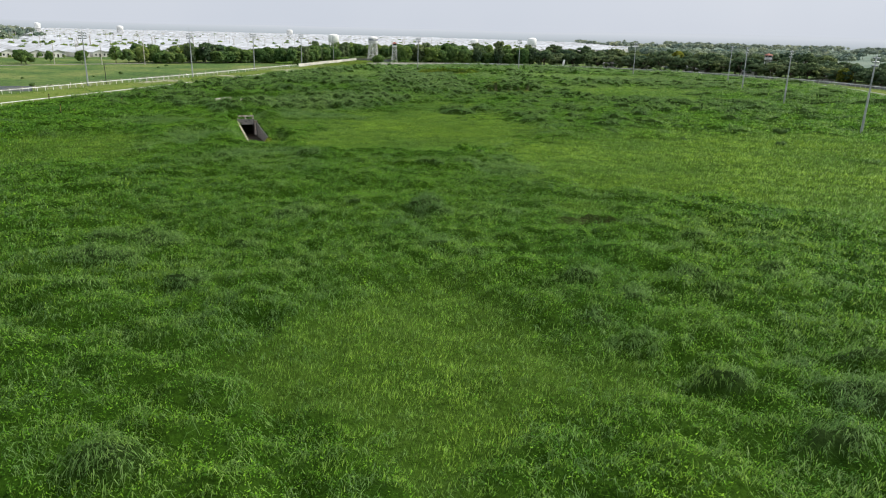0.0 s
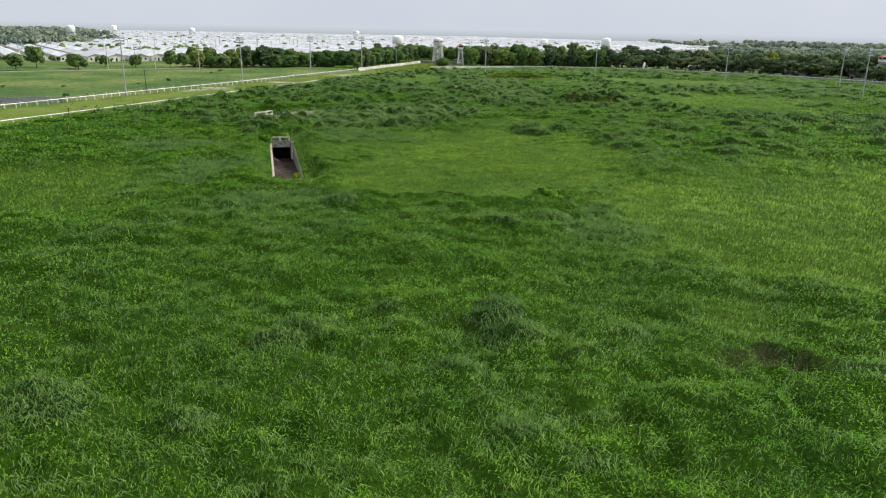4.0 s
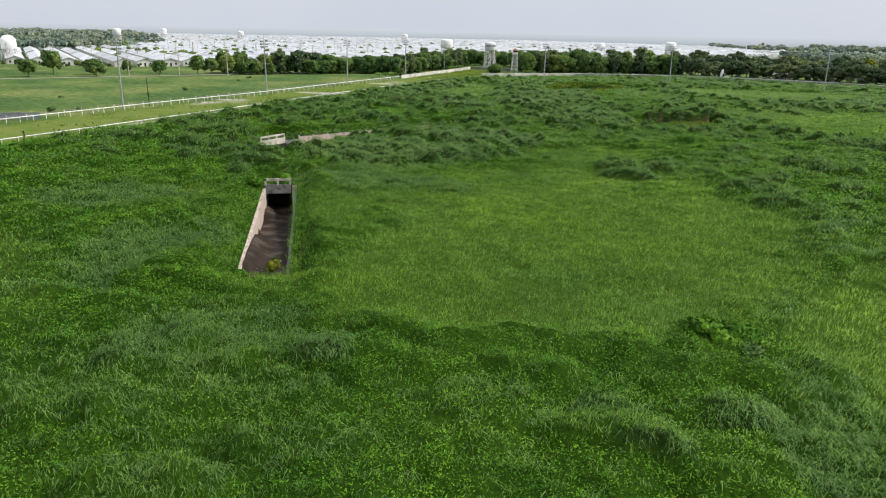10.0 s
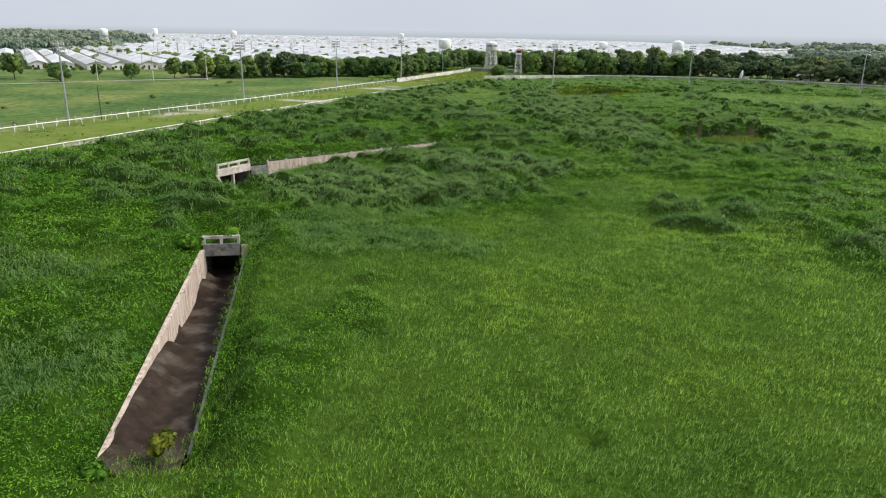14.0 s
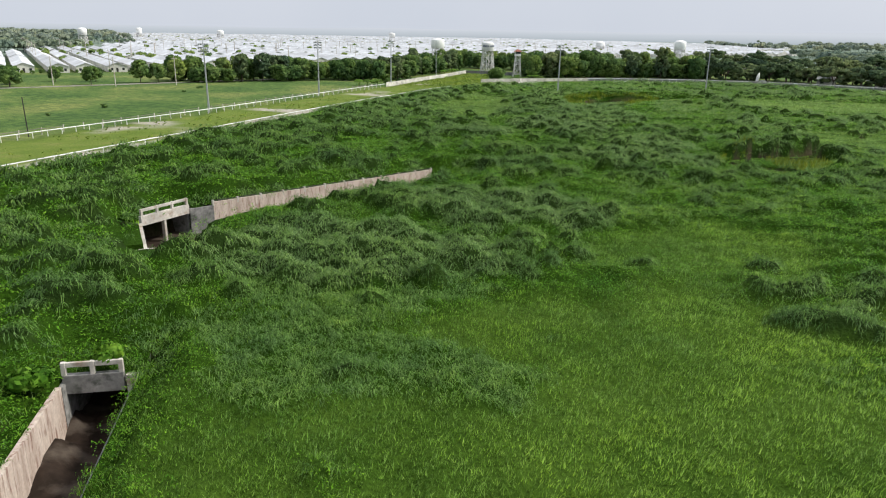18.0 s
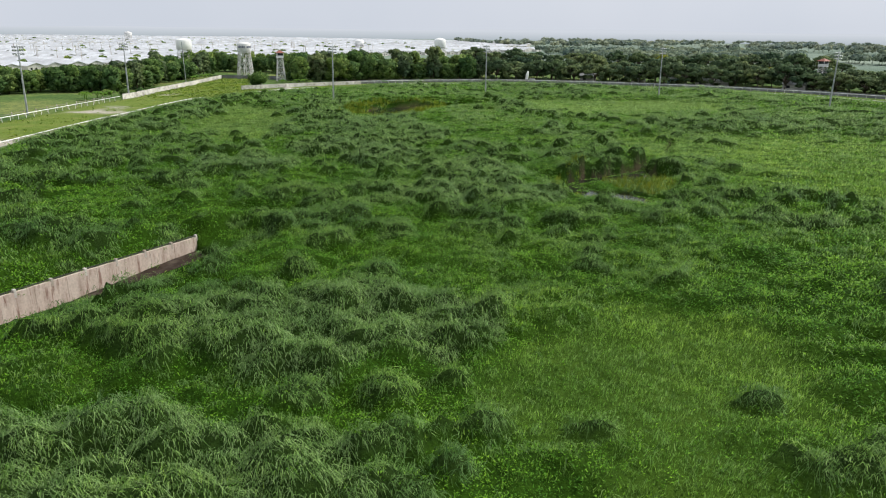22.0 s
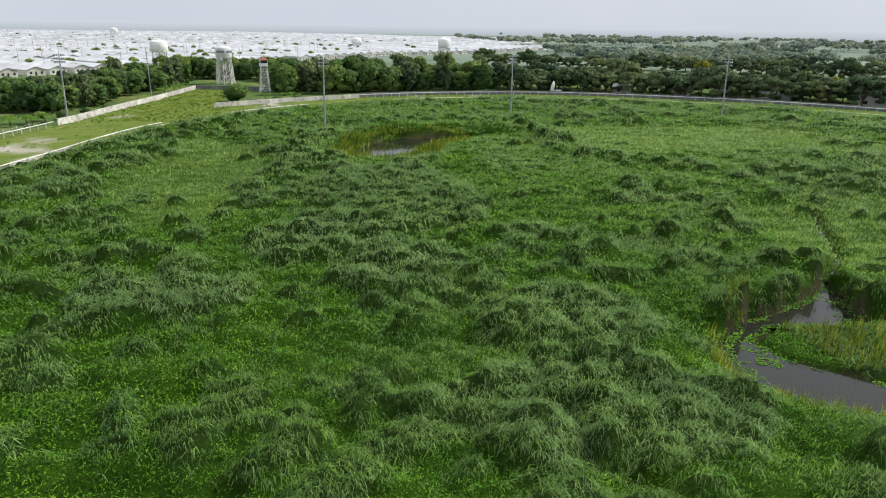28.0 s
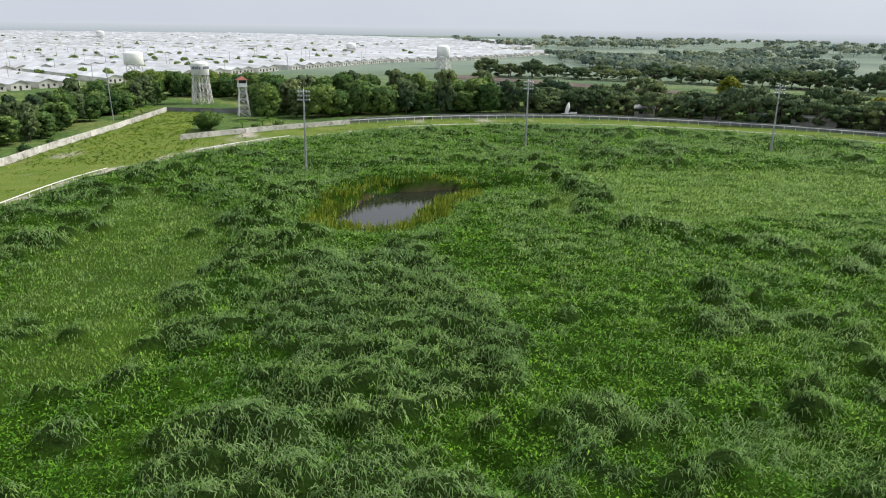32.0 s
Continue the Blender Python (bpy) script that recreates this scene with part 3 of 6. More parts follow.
for n_dome in range(7200):
    lone_dome = n_dome < len(DOMES)
    tx, ty = DOMES[n_dome] if lone_dome else (rs.uniform(-135, 175), rs.uniform(12, 470))
    i, j = int((tx - X0) / CELL), int((ty - Y0) / CELL)
    if lone_dome:
        pass
    elif not in_field[i, j] or rs.rand() > 0.02 + (0.75 - 0.3 * (190 < ty < 285 and tx < 20)) * tall_zone[i, j]:
        continue
    elif ty < 150 and tx > -30 and rs.rand() < 0.6 or meadow[i, j] > 0.5 and rs.rand() > 0.02:
        continue
    rad = rs.uniform(0.7, 1.6) * (1.5 if rs.rand() < 0.25 else 1.0)
    hgt = rs.uniform(0.70, 1.25) * (0.62 + 0.26 * rad) * (0.5 if ty < 170 else 1.0)
    k = int(rad * 2.2 / CELL) + 1
    sl = (slice(max(i - k, 0), i + k + 1), slice(max(j - k, 0), j + k + 1))
    ang, el = rs.normal(0, 0.5), rs.uniform(1.0, 2.0)
    ux, uy = cx[sl] - tx, cy[sl] - ty
    a_, b_ = ux * math.cos(ang) + uy * math.sin(ang), -ux * math.sin(ang) + uy * math.cos(ang)
    q = np.sqrt((a_ / el) ** 2 + b_**2) / rad + 0.75 * (fbm(cx[sl], cy[sl], 1.9, 51, 2) - 0.5)
    dome = hgt * (np.clip(1 - q**3, 0, 1)) ** 0.55
    tuft[sl] = np.maximum(tuft[sl], dome)
tuft = np.maximum(tuft, silver_zone * (0.35 + 0.7 * round_small * (0.5 + id_b)))
canopy = np.where(in_field, 0.05 + lumps + tuft, 0.06 * fbm(cx, cy, 6, 41, 3))
canopy *= np.where(in_field, np.where(cy < 300, 0.10, 0.40) + np.where(cy < 300, 0.90, 0.60) * ramp(reach(cx, cy, INNER), 1.0, 9.0), 1.0)
pool = np.zeros_like(cx, dtype=bool)
for poly in (POND_A, POND_B):
    pool |= inside(cx + 1.1 * (vnoise(cx, cy, 2.2, 81) - 0.5), cy + 1.1 * (vnoise(cx, cy, 2.2, 82) - 0.5), poly)
pool |= (reach(cx, cy, DITCH) < 0.55) | (reach(cx, cy, DITCH_B) < 0.5)
near_pool = np.minimum(reach(cx, cy, POND_A + POND_A[:1]), reach(cx, cy, POND_B + POND_B[:1]))
# low floating weeds and sedge between the arms of the lower pond
mat_zone = (np.hypot((cx - 22) / 8, (cy - 253) / 6) < 1) & ~pool
canopy = np.where(mat_zone, np.minimum(canopy, -0.12 + 0.07 * np.clip(cx - 18, 0, 9) * fbm(cx, cy, 2, 79, 2)), canopy)
gap_a, gap_b = reach(cx, cy, POND_A + POND_A[:1]), reach(cx, cy, POND_B + POND_B[:1])
canopy = np.where((gap_a < 9) & (cy < 372), np.minimum(canopy, -0.22 + 0.13 * gap_a), canopy)
far_bank = ramp(5.5 - reach(cx, cy, [(14, 262), (20, 265), (27, 268), (33, 272), (36, 268), (33, 262)]), 0, 3)
canopy = np.where((gap_b < 4) & (far_bank < 0.5), np.minimum(canopy, -0.15 + 0.3 * gap_b), canopy)
canopy = np.where(pool, -0.95, canopy + 0.55 * far_bank * (~mat_zone))
cut = inside(cx, cy, CUT_A) | inside(cx, cy, CUT_B)
blades_on = canopy.copy()
canopy = np.where(cut, -5.0, canopy)
near_cut = np.minimum(reach(cx, cy, CUT_A + CUT_A[:1]), reach(cx, cy, CUT_B + CUT_B[:1]))
canopy = np.where(~cut & (near_cut < 2.0), np.minimum(canopy, -0.3 + 0.5 * near_cut), canopy)
side_b = (cx - W_START[0]) * W_SIDE[0] + (cy - W_START[1]) * W_SIDE[1]
canopy = np.where(~cut & (side_b > 0) & (reach(cx, cy, CUT_B + CUT_B[:1]) < 7), np.minimum(canopy, np.where((cx - W_START[0]) * W_DIR[0] + (cy - W_START[1]) * W_DIR[1] > 19, -1.05 + 0.2 * near_cut, -0.75 + 0.16 * near_cut) + 0.12 * tuft), canopy)
mouth = np.hypot((cx + 56.5), (cy - 189.5) * 0.9)
canopy = np.where(~cut & (mouth < 9), np.minimum(canopy, -0.85 + 0.18 * np.clip(mouth - 3, 0, 9)), canopy)
bare_spot = ramp(4.5 - np.hypot(cx - 15.5, (cy - 73) * 1.2), 0, 4) * ramp(vnoise(cx, cy, 1.6, 91), 0.35, 0.7)
for hx, hy, hr in ((-12.5, 43, 2.4), (15, 38.5, 2.2), (-10.5, 131.5, 1.2), (4, 110.5, 1.6)):
    canopy = canopy - 0.9 * ramp(hr - np.hypot(cx - hx, cy - hy), 0, hr * 0.7)
canopy = np.where(bare_spot > 0.4, 0.1, canopy)


# short growth at the feet of the masts, tall reeds behind the upper pond
for px_, py_, _r, _h in POLES:
    canopy *= 1 - 0.85 * ramp(16 - np.hypot((cx - px_) * 1.2, cy - py_ + 6), 0, 8)
canopy += np.where(in_field, 1.1 * ramp(5.0 - reach(cx, cy, [(-10, 366), (-4, 377), (6, 380), (18, 380), (27, 373)]), 0, 3), 0)

# growth that hangs on the banks and over the decks beside the cuttings
deck_a = [cut_a(A_LEN + 0.3, -1.0), cut_a(A_LEN + 0.3, A_WIDE + 1.0), cut_a(A_LEN + 7.4, A_WIDE + 1.0), cut_a(A_LEN + 7.4, -1.0)]
deck_b = [tuple(B_L + 0.7 * B_IN), tuple(B_R + 0.7 * B_IN), tuple(B_R + 4 * B_IN), tuple(B_L + 4 * B_IN)]
in_a, in_b = [cut_a(0.2, -0.1), cut_a(0.9, A_WIDE - 0.25), cut_a(A_LEN + 0.3, A_WIDE - 0.25), cut_a(A_LEN + 0.3, -0.1)], [tuple(B_L + 0.6 * B_IN), tuple(B_R + 0.6 * B_IN), tuple(W_START - 0.15 * W_SIDE), tuple(W_END - 0.15 * W_SIDE), tuple(W_END + 3.1 * W_SIDE - 1.5 * W_DIR), (-55.6, 206.3), (-58.0, 200.5), (-56.0, 191.2), (-60.4, 188.9)]
open_cut = (inside(cx, cy, in_a) & ~inside(cx, cy, deck_a)) | (inside(cx, cy, in_b) & ~inside(cx, cy, deck_b))
blades_on = np.where(cut, np.where(open_cut, -5.0, -0.28), canopy)


def sample(grid, x, y):
    u, v = np.clip((x - X0) / CELL, 0, NX - 1.01), np.clip((y - Y0) / CELL, 0, NY - 1.01)
    i, j = u.astype(int), v.astype(int)
    f, g = u - i, v - j
    return (grid[i, j] * (1 - f) + grid[i + 1, j] * f) * (1 - g) + (grid[i, j + 1] * (1 - f) + grid[i + 1, j + 1] * f) * g


# ---- the ground ----
def spread(fine0, fine1, step, lo, hi):
    mid = list(np.arange(fine0, fine1 + 1e-6, step))
    up, s = [fine1], step
    while up[-1] < hi:
        s *= 1.07
        up.append(up[-1] + s)
    down, s = [fine0], step
    while down[-1] > lo:
        s *= 1.07
        down.append(down[-1] - s)
    return np.array(down[:0:-1] + mid + up[1:])


gx, gy = spread(-66, 46, 0.6, -4500, 4500), spread(24, 385, 0.65, -600, 4600)
mx_, my_ = np.meshgrid(gx, gy, indexing="ij")
mz = sample(canopy, mx_, my_)
outside_grid = (mx_ < X0) | (mx_ > X0 + CELL * NX - 1) | (my_ < Y0) | (my_ > Y0 + CELL * NY - 1)
mz = np.where(outside_grid, 0.3 * fbm(mx_, my_, 30, 45, 3) - 0.1, mz)
ni, nj = len(gx), len(gy)
idx = np.arange(ni * nj).reshape(ni, nj)
gf = np.stack([idx[:-1, :-1], idx[1:, :-1], idx[1:, 1:], idx[:-1, 1:]], axis=-1).reshape(-1, 4)
gme = mesh_np("ground", np.stack([mx_, my_, mz], axis=-1).reshape(-1, 3), gf, M_GROUND)
infield_v = inside(mx_, my_, INFIELD)
track_v = inside(mx_, my_, TRACK) & ~infield_v
d_in = reach(mx_, my_, INNER)
sandy = track_v * ramp(fbm(mx_, my_, 11, 141, 4) + 0.42 * ramp(6.5 - d_in, 0, 5) - 0.25 * ramp(my_, 250, 200), 0.65, 0.84)
bare_v = np.where(outside_grid, 0, sample(bare_spot, mx_, my_)) + np.where(sample(pool.astype(float), mx_, my_) > 0.85, 1, 0) + np.where(sample(cut.astype(float), mx_, my_) > 0.3, 1, 0)
# farm: haze mask growing with distance from the field
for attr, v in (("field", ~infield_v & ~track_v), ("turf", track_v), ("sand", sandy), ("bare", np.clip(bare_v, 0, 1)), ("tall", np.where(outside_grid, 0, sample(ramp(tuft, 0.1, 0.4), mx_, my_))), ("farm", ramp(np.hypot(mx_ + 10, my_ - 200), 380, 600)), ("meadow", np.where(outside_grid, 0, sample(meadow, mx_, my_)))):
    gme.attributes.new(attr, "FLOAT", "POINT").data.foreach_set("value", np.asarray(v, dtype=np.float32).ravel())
gme.polygons.foreach_set("use_smooth", np.ones(len(gf), dtype=bool))
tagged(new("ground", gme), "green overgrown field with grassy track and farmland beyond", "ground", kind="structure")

# water in the two hollows
for poly, z, words in ((POND_A, -0.35, "small still pond among yellowing reeds"), (POND_B, -0.30, "dark still pond with floating weeds")):
    bm = bmesh.new()
    c = np.mean(poly, axis=0)
    prism(bm, [tuple(c + 1.12 * (np.array(p) - c)) for p in poly], z - 0.2, z)
    tagged(new("water", bm_mesh("water", bm, M_WATER)), words, "pond", kind="structure")
bm = bmesh.new()
for a, b in list(zip(DITCH, DITCH[1:])) + list(zip(DITCH_B, DITCH_B[1:])):
    d = Vector((b[0] - a[0], b[1] - a[1], 0)).normalized()
    n_ = Vector((-d.y, d.x, 0)) * 0.8
    prism(bm, [(a[0] - n_.x, a[1] - n_.y), (b[0] - n_.x, b[1] - n_.y), (b[0] + n_.x, b[1] + n_.y), (a[0] + n_.x, a[1] + n_.y)], -0.6, -0.38)
tagged(new("ditch_water", bm_mesh("ditch_water", bm, M_WATER)), "narrow dark ditch running through tall grass", "ditch", kind="structure")

# ---- grass ----
g_tall = np.maximum(ramp(tuft, 0.06, 0.2), is_tall * 1.0)
slope_x, slope_y = np.gradient(np.clip(blades_on, -0.6, 4), CELL)


def nearest_view(x, y):
    """About how near the flight passes to a spot that it looks at."""
    return np.maximum.reduce([np.full(np.shape(x), 33.0), 1.65 * np.abs(x - np.interp(y, [0, 50, 110, 160, 215, 250, 300], [1, -2, -16, -23, -16, -6, -6])), y - 212.0])


# tufts: arching blades in tall grass, upright ones in the meadow and the reeds, loose leaves in the weeds
TILE = 3.0
tx, ty = np.meshgrid(np.arange(-130, 178, TILE), np.arange(16, 472, TILE), indexing="ij")
tx, ty = tx.ravel(), ty.ravel()
keep = inside(tx, ty, INFIELD)
tx, ty = tx[keep], ty[keep]
td = nearest_view(tx, ty)
rs = np.random.RandomState(9)
count = rs.poisson(BLADES / 4 * TILE * TILE * (33 / td) ** 1.28)
bx = np.repeat(tx, count) + rs.uniform(0, TILE, count.sum())
by = np.repeat(ty, count) + rs.uniform(0, TILE, count.sum())
bd = np.repeat(td, count)
bz = sample(blades_on, bx, by)
ok = (bz > -0.45) & (sample(bare_spot, bx, by) < 0.35 + 0.5 * rs.rand(len(bx)))
bx, by, bd, bz = bx[ok], by[ok], bd[ok], bz[ok]
N = len(bx)
tall_here, meadow_here, smooth_here, vivid_here = (sample(g, bx, by) for g in (g_tall, meadow, smooth_zone, vivid_zone))
pool_gap = sample(near_pool, bx, by)
weed_here = np.maximum(ramp(0.65 * fbm(bx, by, 17, 121, 3) + 0.35 * sample(id_d, bx, by), 0.36, 0.50), 0.85 * ramp(-bx, 34, 46) * ramp(bx + by, 190, 120)) * (1 - 0.55 * ramp(by, 275, 330)) * (1 - 0.5 * ramp(-by, -125, -70))
weed_here = np.maximum(weed_here * (1 - smooth_here), 0.8 * vivid_here)
kind_ = np.where(rs.rand(N) < np.maximum(0.92 * tall_here, 0.9 * smooth_here), 0, np.where(rs.rand(N) < meadow_here, 1, np.where(rs.rand(N) < 0.10 + np.where(by > 185, 0.78, 0.86) * weed_here, 2, np.where(rs.rand(N) < 0.4, 0, 1))))
reedy = (pool_gap < 2.5 + 5 * vnoise(bx, by, 3, 133)) & (by > 335) & (by < 374) & (rs.rand(N) < 0.85) & (bx < 16)
kind_ = np.where(reedy, 3, kind_)
kind_ = np.where((pool_gap < 1.4) & (by < 300) & (bx < 19) & (rs.rand(N) < 0.6), 3, kind_)
kind_ = np.where(sample(mat_zone.astype(float), bx, by) > 0.5, np.where(bx < 20, 2, np.where(rs.rand(N) < 0.5, 3, 0)), kind_)
sx, sy = sample(slope_x, bx, by), sample(slope_y, bx, by)
sl_ = np.hypot(sx, sy) + 1e-6
wind = radians(-30) + 1.8 * (fbm(bx, by, 24, 151, 2) - 0.5) + 2.4 * (fbm(bx, by, 2.2, 155, 2) - 0.5)
fall = np.clip(sl_, 0, 1.2) * np.choose(kind_, [1.1, 0.5, 0.5, 0.5])
lx = np.cos(wind) * 0.7 - sx / sl_ * fall + rs.normal(0, 0.25, N)
ly = np.sin(wind) * 0.7 - sy / sl_ * fall + rs.normal(0, 0.25, N)
way = np.arctan2(ly, lx)
size = rs.uniform(0.75, 1.3, N)
far_w, far_l = (bd / 33) ** 0.90, (bd / 33) ** 0.20
foot = np.stack([bx, by, bz], axis=-1)


def tuft_blades(k, blades, turn, length, width, rise, run, droop, scatter, bent):
    """Blades of one kind: each leaves its foot upwards and, where bent, arches over and hangs."""
    at = np.repeat(np.nonzero(kind_ == k)[0], blades)
    n = len(at)
    a = way[at] + rs.normal(0, turn, n)
    ln = length * size[at] * rs.uniform(0.7, 1.25, n) * far_l[at]
    wd = width * rs.uniform(0.7, 1.35, n) * far_w[at]
    out = scatter * far_w[at]
    p0 = foot[at] + np.stack([rs.normal(0, 1, n) * out, rs.normal(0, 1, n) * out, rs.uniform(-0.12, 0.02, n)], axis=-1)
    ca, sa = np.cos(a), np.sin(a)
    tw = a + 1.571 + rs.normal(0, 0.6, n)
    half = np.stack([np.cos(tw), np.sin(tw), rs.normal(0, 0.15, n)], axis=-1) * (0.5 * wd)[:, None]
    up, over, sag = rise * rs.uniform(0.65, 1.25, n), run * rs.uniform(0.5, 1.4, n), droop * rs.uniform(0.3, 1.5, n)
    hang = np.clip(sx[at] * ca + sy[at] * sa, -1.2, 0.1) * over * ln * 0.6
    tip = p0 + np.stack([ca * over * ln, sa * over * ln, (up - sag) * ln + hang], axis=-1)
    mid_ = p0 + np.stack([ca * over * ln * 0.38, sa * over * ln * 0.38, up * ln * 0.78 + 0.2 * hang], axis=-1)
    e1, e2 = half, tip - p0
    flip = np.where(e1[:, 0] * e2[:, 1] - e1[:, 1] * e2[:, 0] < 0, -1.0, 1.0)
    half = half * flip[:, None]
    if bent:
        v = np.stack([p0, mid_ + half, tip, mid_ - half], axis=1)
        f = np.array([(0, 1, 3), (1, 2, 3)])
        tip_at = (0.0, 0.5, 1.4, 0.5)
    else:
        v = np.stack([p0 - half, p0 + half, tip], axis=1)
        f = np.array([(0, 1, 2)])
        tip_at = (0.1, 0.1, 1.4)
    return at, v, f, tip_at


def weed_leaves(k, blades, size_m, high):
    """Loose leaves: small slanting triangles at several heights."""
    at = np.repeat(np.nonzero(kind_ == k)[0], blades)
    n = len(at)
    w = far_w[at]
    c = foot[at] + np.stack([rs.normal(0, 0.20, n) * w, rs.normal(0, 0.20, n) * w, rs.uniform(-0.05, 1.0, n) * high * size[at]], axis=-1)
    a, s_ = rs.uniform(0, 6.283, n), size_m * rs.uniform(0.6, 1.35, n) * w
    tilt = rs.normal(0, 0.55, n)
    d1 = np.stack([np.cos(a), np.sin(a), tilt], axis=-1) * s_[:, None]
    d2 = np.stack([-np.sin(a), np.cos(a), rs.normal(0, 0.4, n)], axis=-1) * (0.5 * s_)[:, None]
    v = np.stack([c - 0.5 * d1 - 0.6 * d2, c + d1, c - 0.3 * d1 + 0.8 * d2], axis=1)
    return at, v, np.array([(0, 1, 2)]), (0.4, 0.4, 0.8)


for k, nm, words, mat, made, rough_n in (
        (0, "tall_grass", "dark green tall grass in drooping wind-combed tussocks", M_TALL, tuft_blades(0, 6, 0.75, 0.80, 0.038, 0.62, 0.68, 0.36, 0.15, True), 0.38),
        (1, "meadow_grass", "bright yellow-green knee-high meadow grass", M_MEADOW, tuft_blades(1, 9, 1.4, 0.42, 0.043, 0.74, 0.38, 0.05, 0.19, False), 0.48),
        (2, "creeping_weeds", "vivid green broad-leaved creeping weeds between tussocks", M_WEED, weed_leaves(2, 8, 0.088, 0.42), 0.6),
        (3, "reeds", "yellowing upright reeds round the pond edge", M_REED, tuft_blades(3, 6, 1.0, 0.95, 0.06, 0.95, 0.25, 0.05, 0.12, False), 0.35)):
    at, v, f, tip_at = made
    nb, nv_ = v.shape[:2]
    soft = np.stack([-0.9 * sx[at] + rs.normal(0, 1, nb) * rough_n, -0.9 * sy[at] + rs.normal(0, 1, nb) * rough_n, np.ones(nb)], axis=-1)
    soft /= np.linalg.norm(soft, axis=1)[:, None]
    faces = (np.arange(nb)[:, None, None] * nv_ + f[None]).reshape(-1, 3)
    me = mesh_np(nm, v.reshape(-1, 3), faces, mat, np.repeat(soft, nv_, axis=0))
    # pale blade tips, plus haze put into the whole blade's colour far out
    tip_haze = rs.uniform(0.1, 0.8, nb)[:, None] * np.array(tip_at)[None] * (1 + 1.3 * sample(silver_zone, bx[at], by[at]) * (by[at] < 292))[:, None] + ((0.45 if k == 0 else 0.8) * ramp(by[at], 230, 330))[:, None]
    me.attributes.new("tip", "FLOAT", "POINT").data.foreach_set("value", tip_haze.astype(np.float32).ravel())
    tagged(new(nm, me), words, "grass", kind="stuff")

# short growth outside the rails: thin tufts on the track
rs = np.random.RandomState(19)
n0 = 90000
tx, ty = rs.uniform(-230, 60, n0), rs.uniform(60, 520, n0)
tx = np.where(rs.rand(n0) < 0.35, rs.uniform(-100, 190, n0), tx)
outf = ~inside(tx, ty, INFIELD)
on_track = inside(tx, ty, TRACK) & outf
chute = on_track & (ty > 405) & (tx < -45)
thin = fbm(tx, ty, 9, 211, 3)
keep = outf & np.where(chute, True, np.where(on_track, (thin > 0.5) & (rs.rand(n0) < 0.5), False))
tx, ty, chute = tx[keep], ty[keep], chute[keep]
n1 = len(tx)
size = np.where(chute, 0.8, 0.6) * rs.uniform(0.5, 1.2, n1)
vv = np.zeros((n1, 1 + 3 * 3, 3), dtype=np.float32)
vv[:, 0] = np.stack([tx, ty, sample(canopy, tx, ty) - 0.08], axis=-1)
for k in range(3):
    a = rs.uniform(0, 6.28, n1)
    tw = a - 1.57
    half = np.stack([np.cos(tw), np.sin(tw), 0 * tw], axis=-1) * (0.16 * size)[:, None]
    m_ = vv[:, 0] + np.stack([np.cos(a) * 0.3 * size, np.sin(a) * 0.3 * size, 0.45 * size], axis=-1)
    vv[:, 1 + 3 * k], vv[:, 3 + 3 * k] = m_ + half, m_ - half
    e1, e2 = vv[:, 1 + 3 * k] - vv[:, 0], vv[:, 3 + 3 * k] - vv[:, 0]
    under = (e1[:, 0] * e2[:, 1] - e1[:, 1] * e2[:, 0]) < 0
    swap = vv[under, 1 + 3 * k].copy()
    vv[under, 1 + 3 * k] = vv[under, 3 + 3 * k]
    vv[under, 3 + 3 * k] = swap
    vv[:, 2 + 3 * k] = vv[:, 0] + np.stack([np.cos(a) * 0.7 * size, np.sin(a) * 0.7 * size, 0.6 * size], axis=-1)
faces = (np.arange(n1)[:, None, None] * 10 + np.array([(0, 1 + 3 * k, 2 + 3 * k, 3 + 3 * k) for k in range(3)])[None]).reshape(-1, 4)
tagged(new("track_grass", mesh_np("track_grass", vv.reshape(-1, 3), faces, M_DRY, np.tile((0.0, 0.0, 1.0), (10 * n1, 1)))), "thin pale green grass on the disused track", "grass", kind="stuff")

# floating leaves on the lower pond
rs = np.random.RandomState(41)
px, py = rs.uniform(9, 33, 30000), rs.uniform(237, 270, 30000)
on = inside(px, py, POND_B) & (fbm(px, py, 2.5, 221, 3) + 0.25 * (reach(px, py, POND_B + POND_B[:1]) < 0.9) > 0.60)
px, py = px[on], py[on]
ps, pa = rs.uniform(0.04, 0.11, len(px)), rs.uniform(0, 6.28, len(px))
quad = np.stack([np.stack([px + ps * np.cos(pa + q), py + ps * np.sin(pa + q), np.full(len(px), -0.29) + rs.uniform(0, 0.06, len(px))], axis=-1) for q in (0, 1.57, 3.14, 4.71)], axis=1).reshape(-1, 3)
tagged(new("floating_weeds", mesh_np("floating_weeds", quad, np.arange(len(quad)).reshape(-1, 4), M_WEED, np.tile((0.0, 0.0, 1.0), (len(quad), 1)))), "small green leaves floating on the pond", "water plants", kind="stuff")

# ---- the two cuttings with their bridges ----


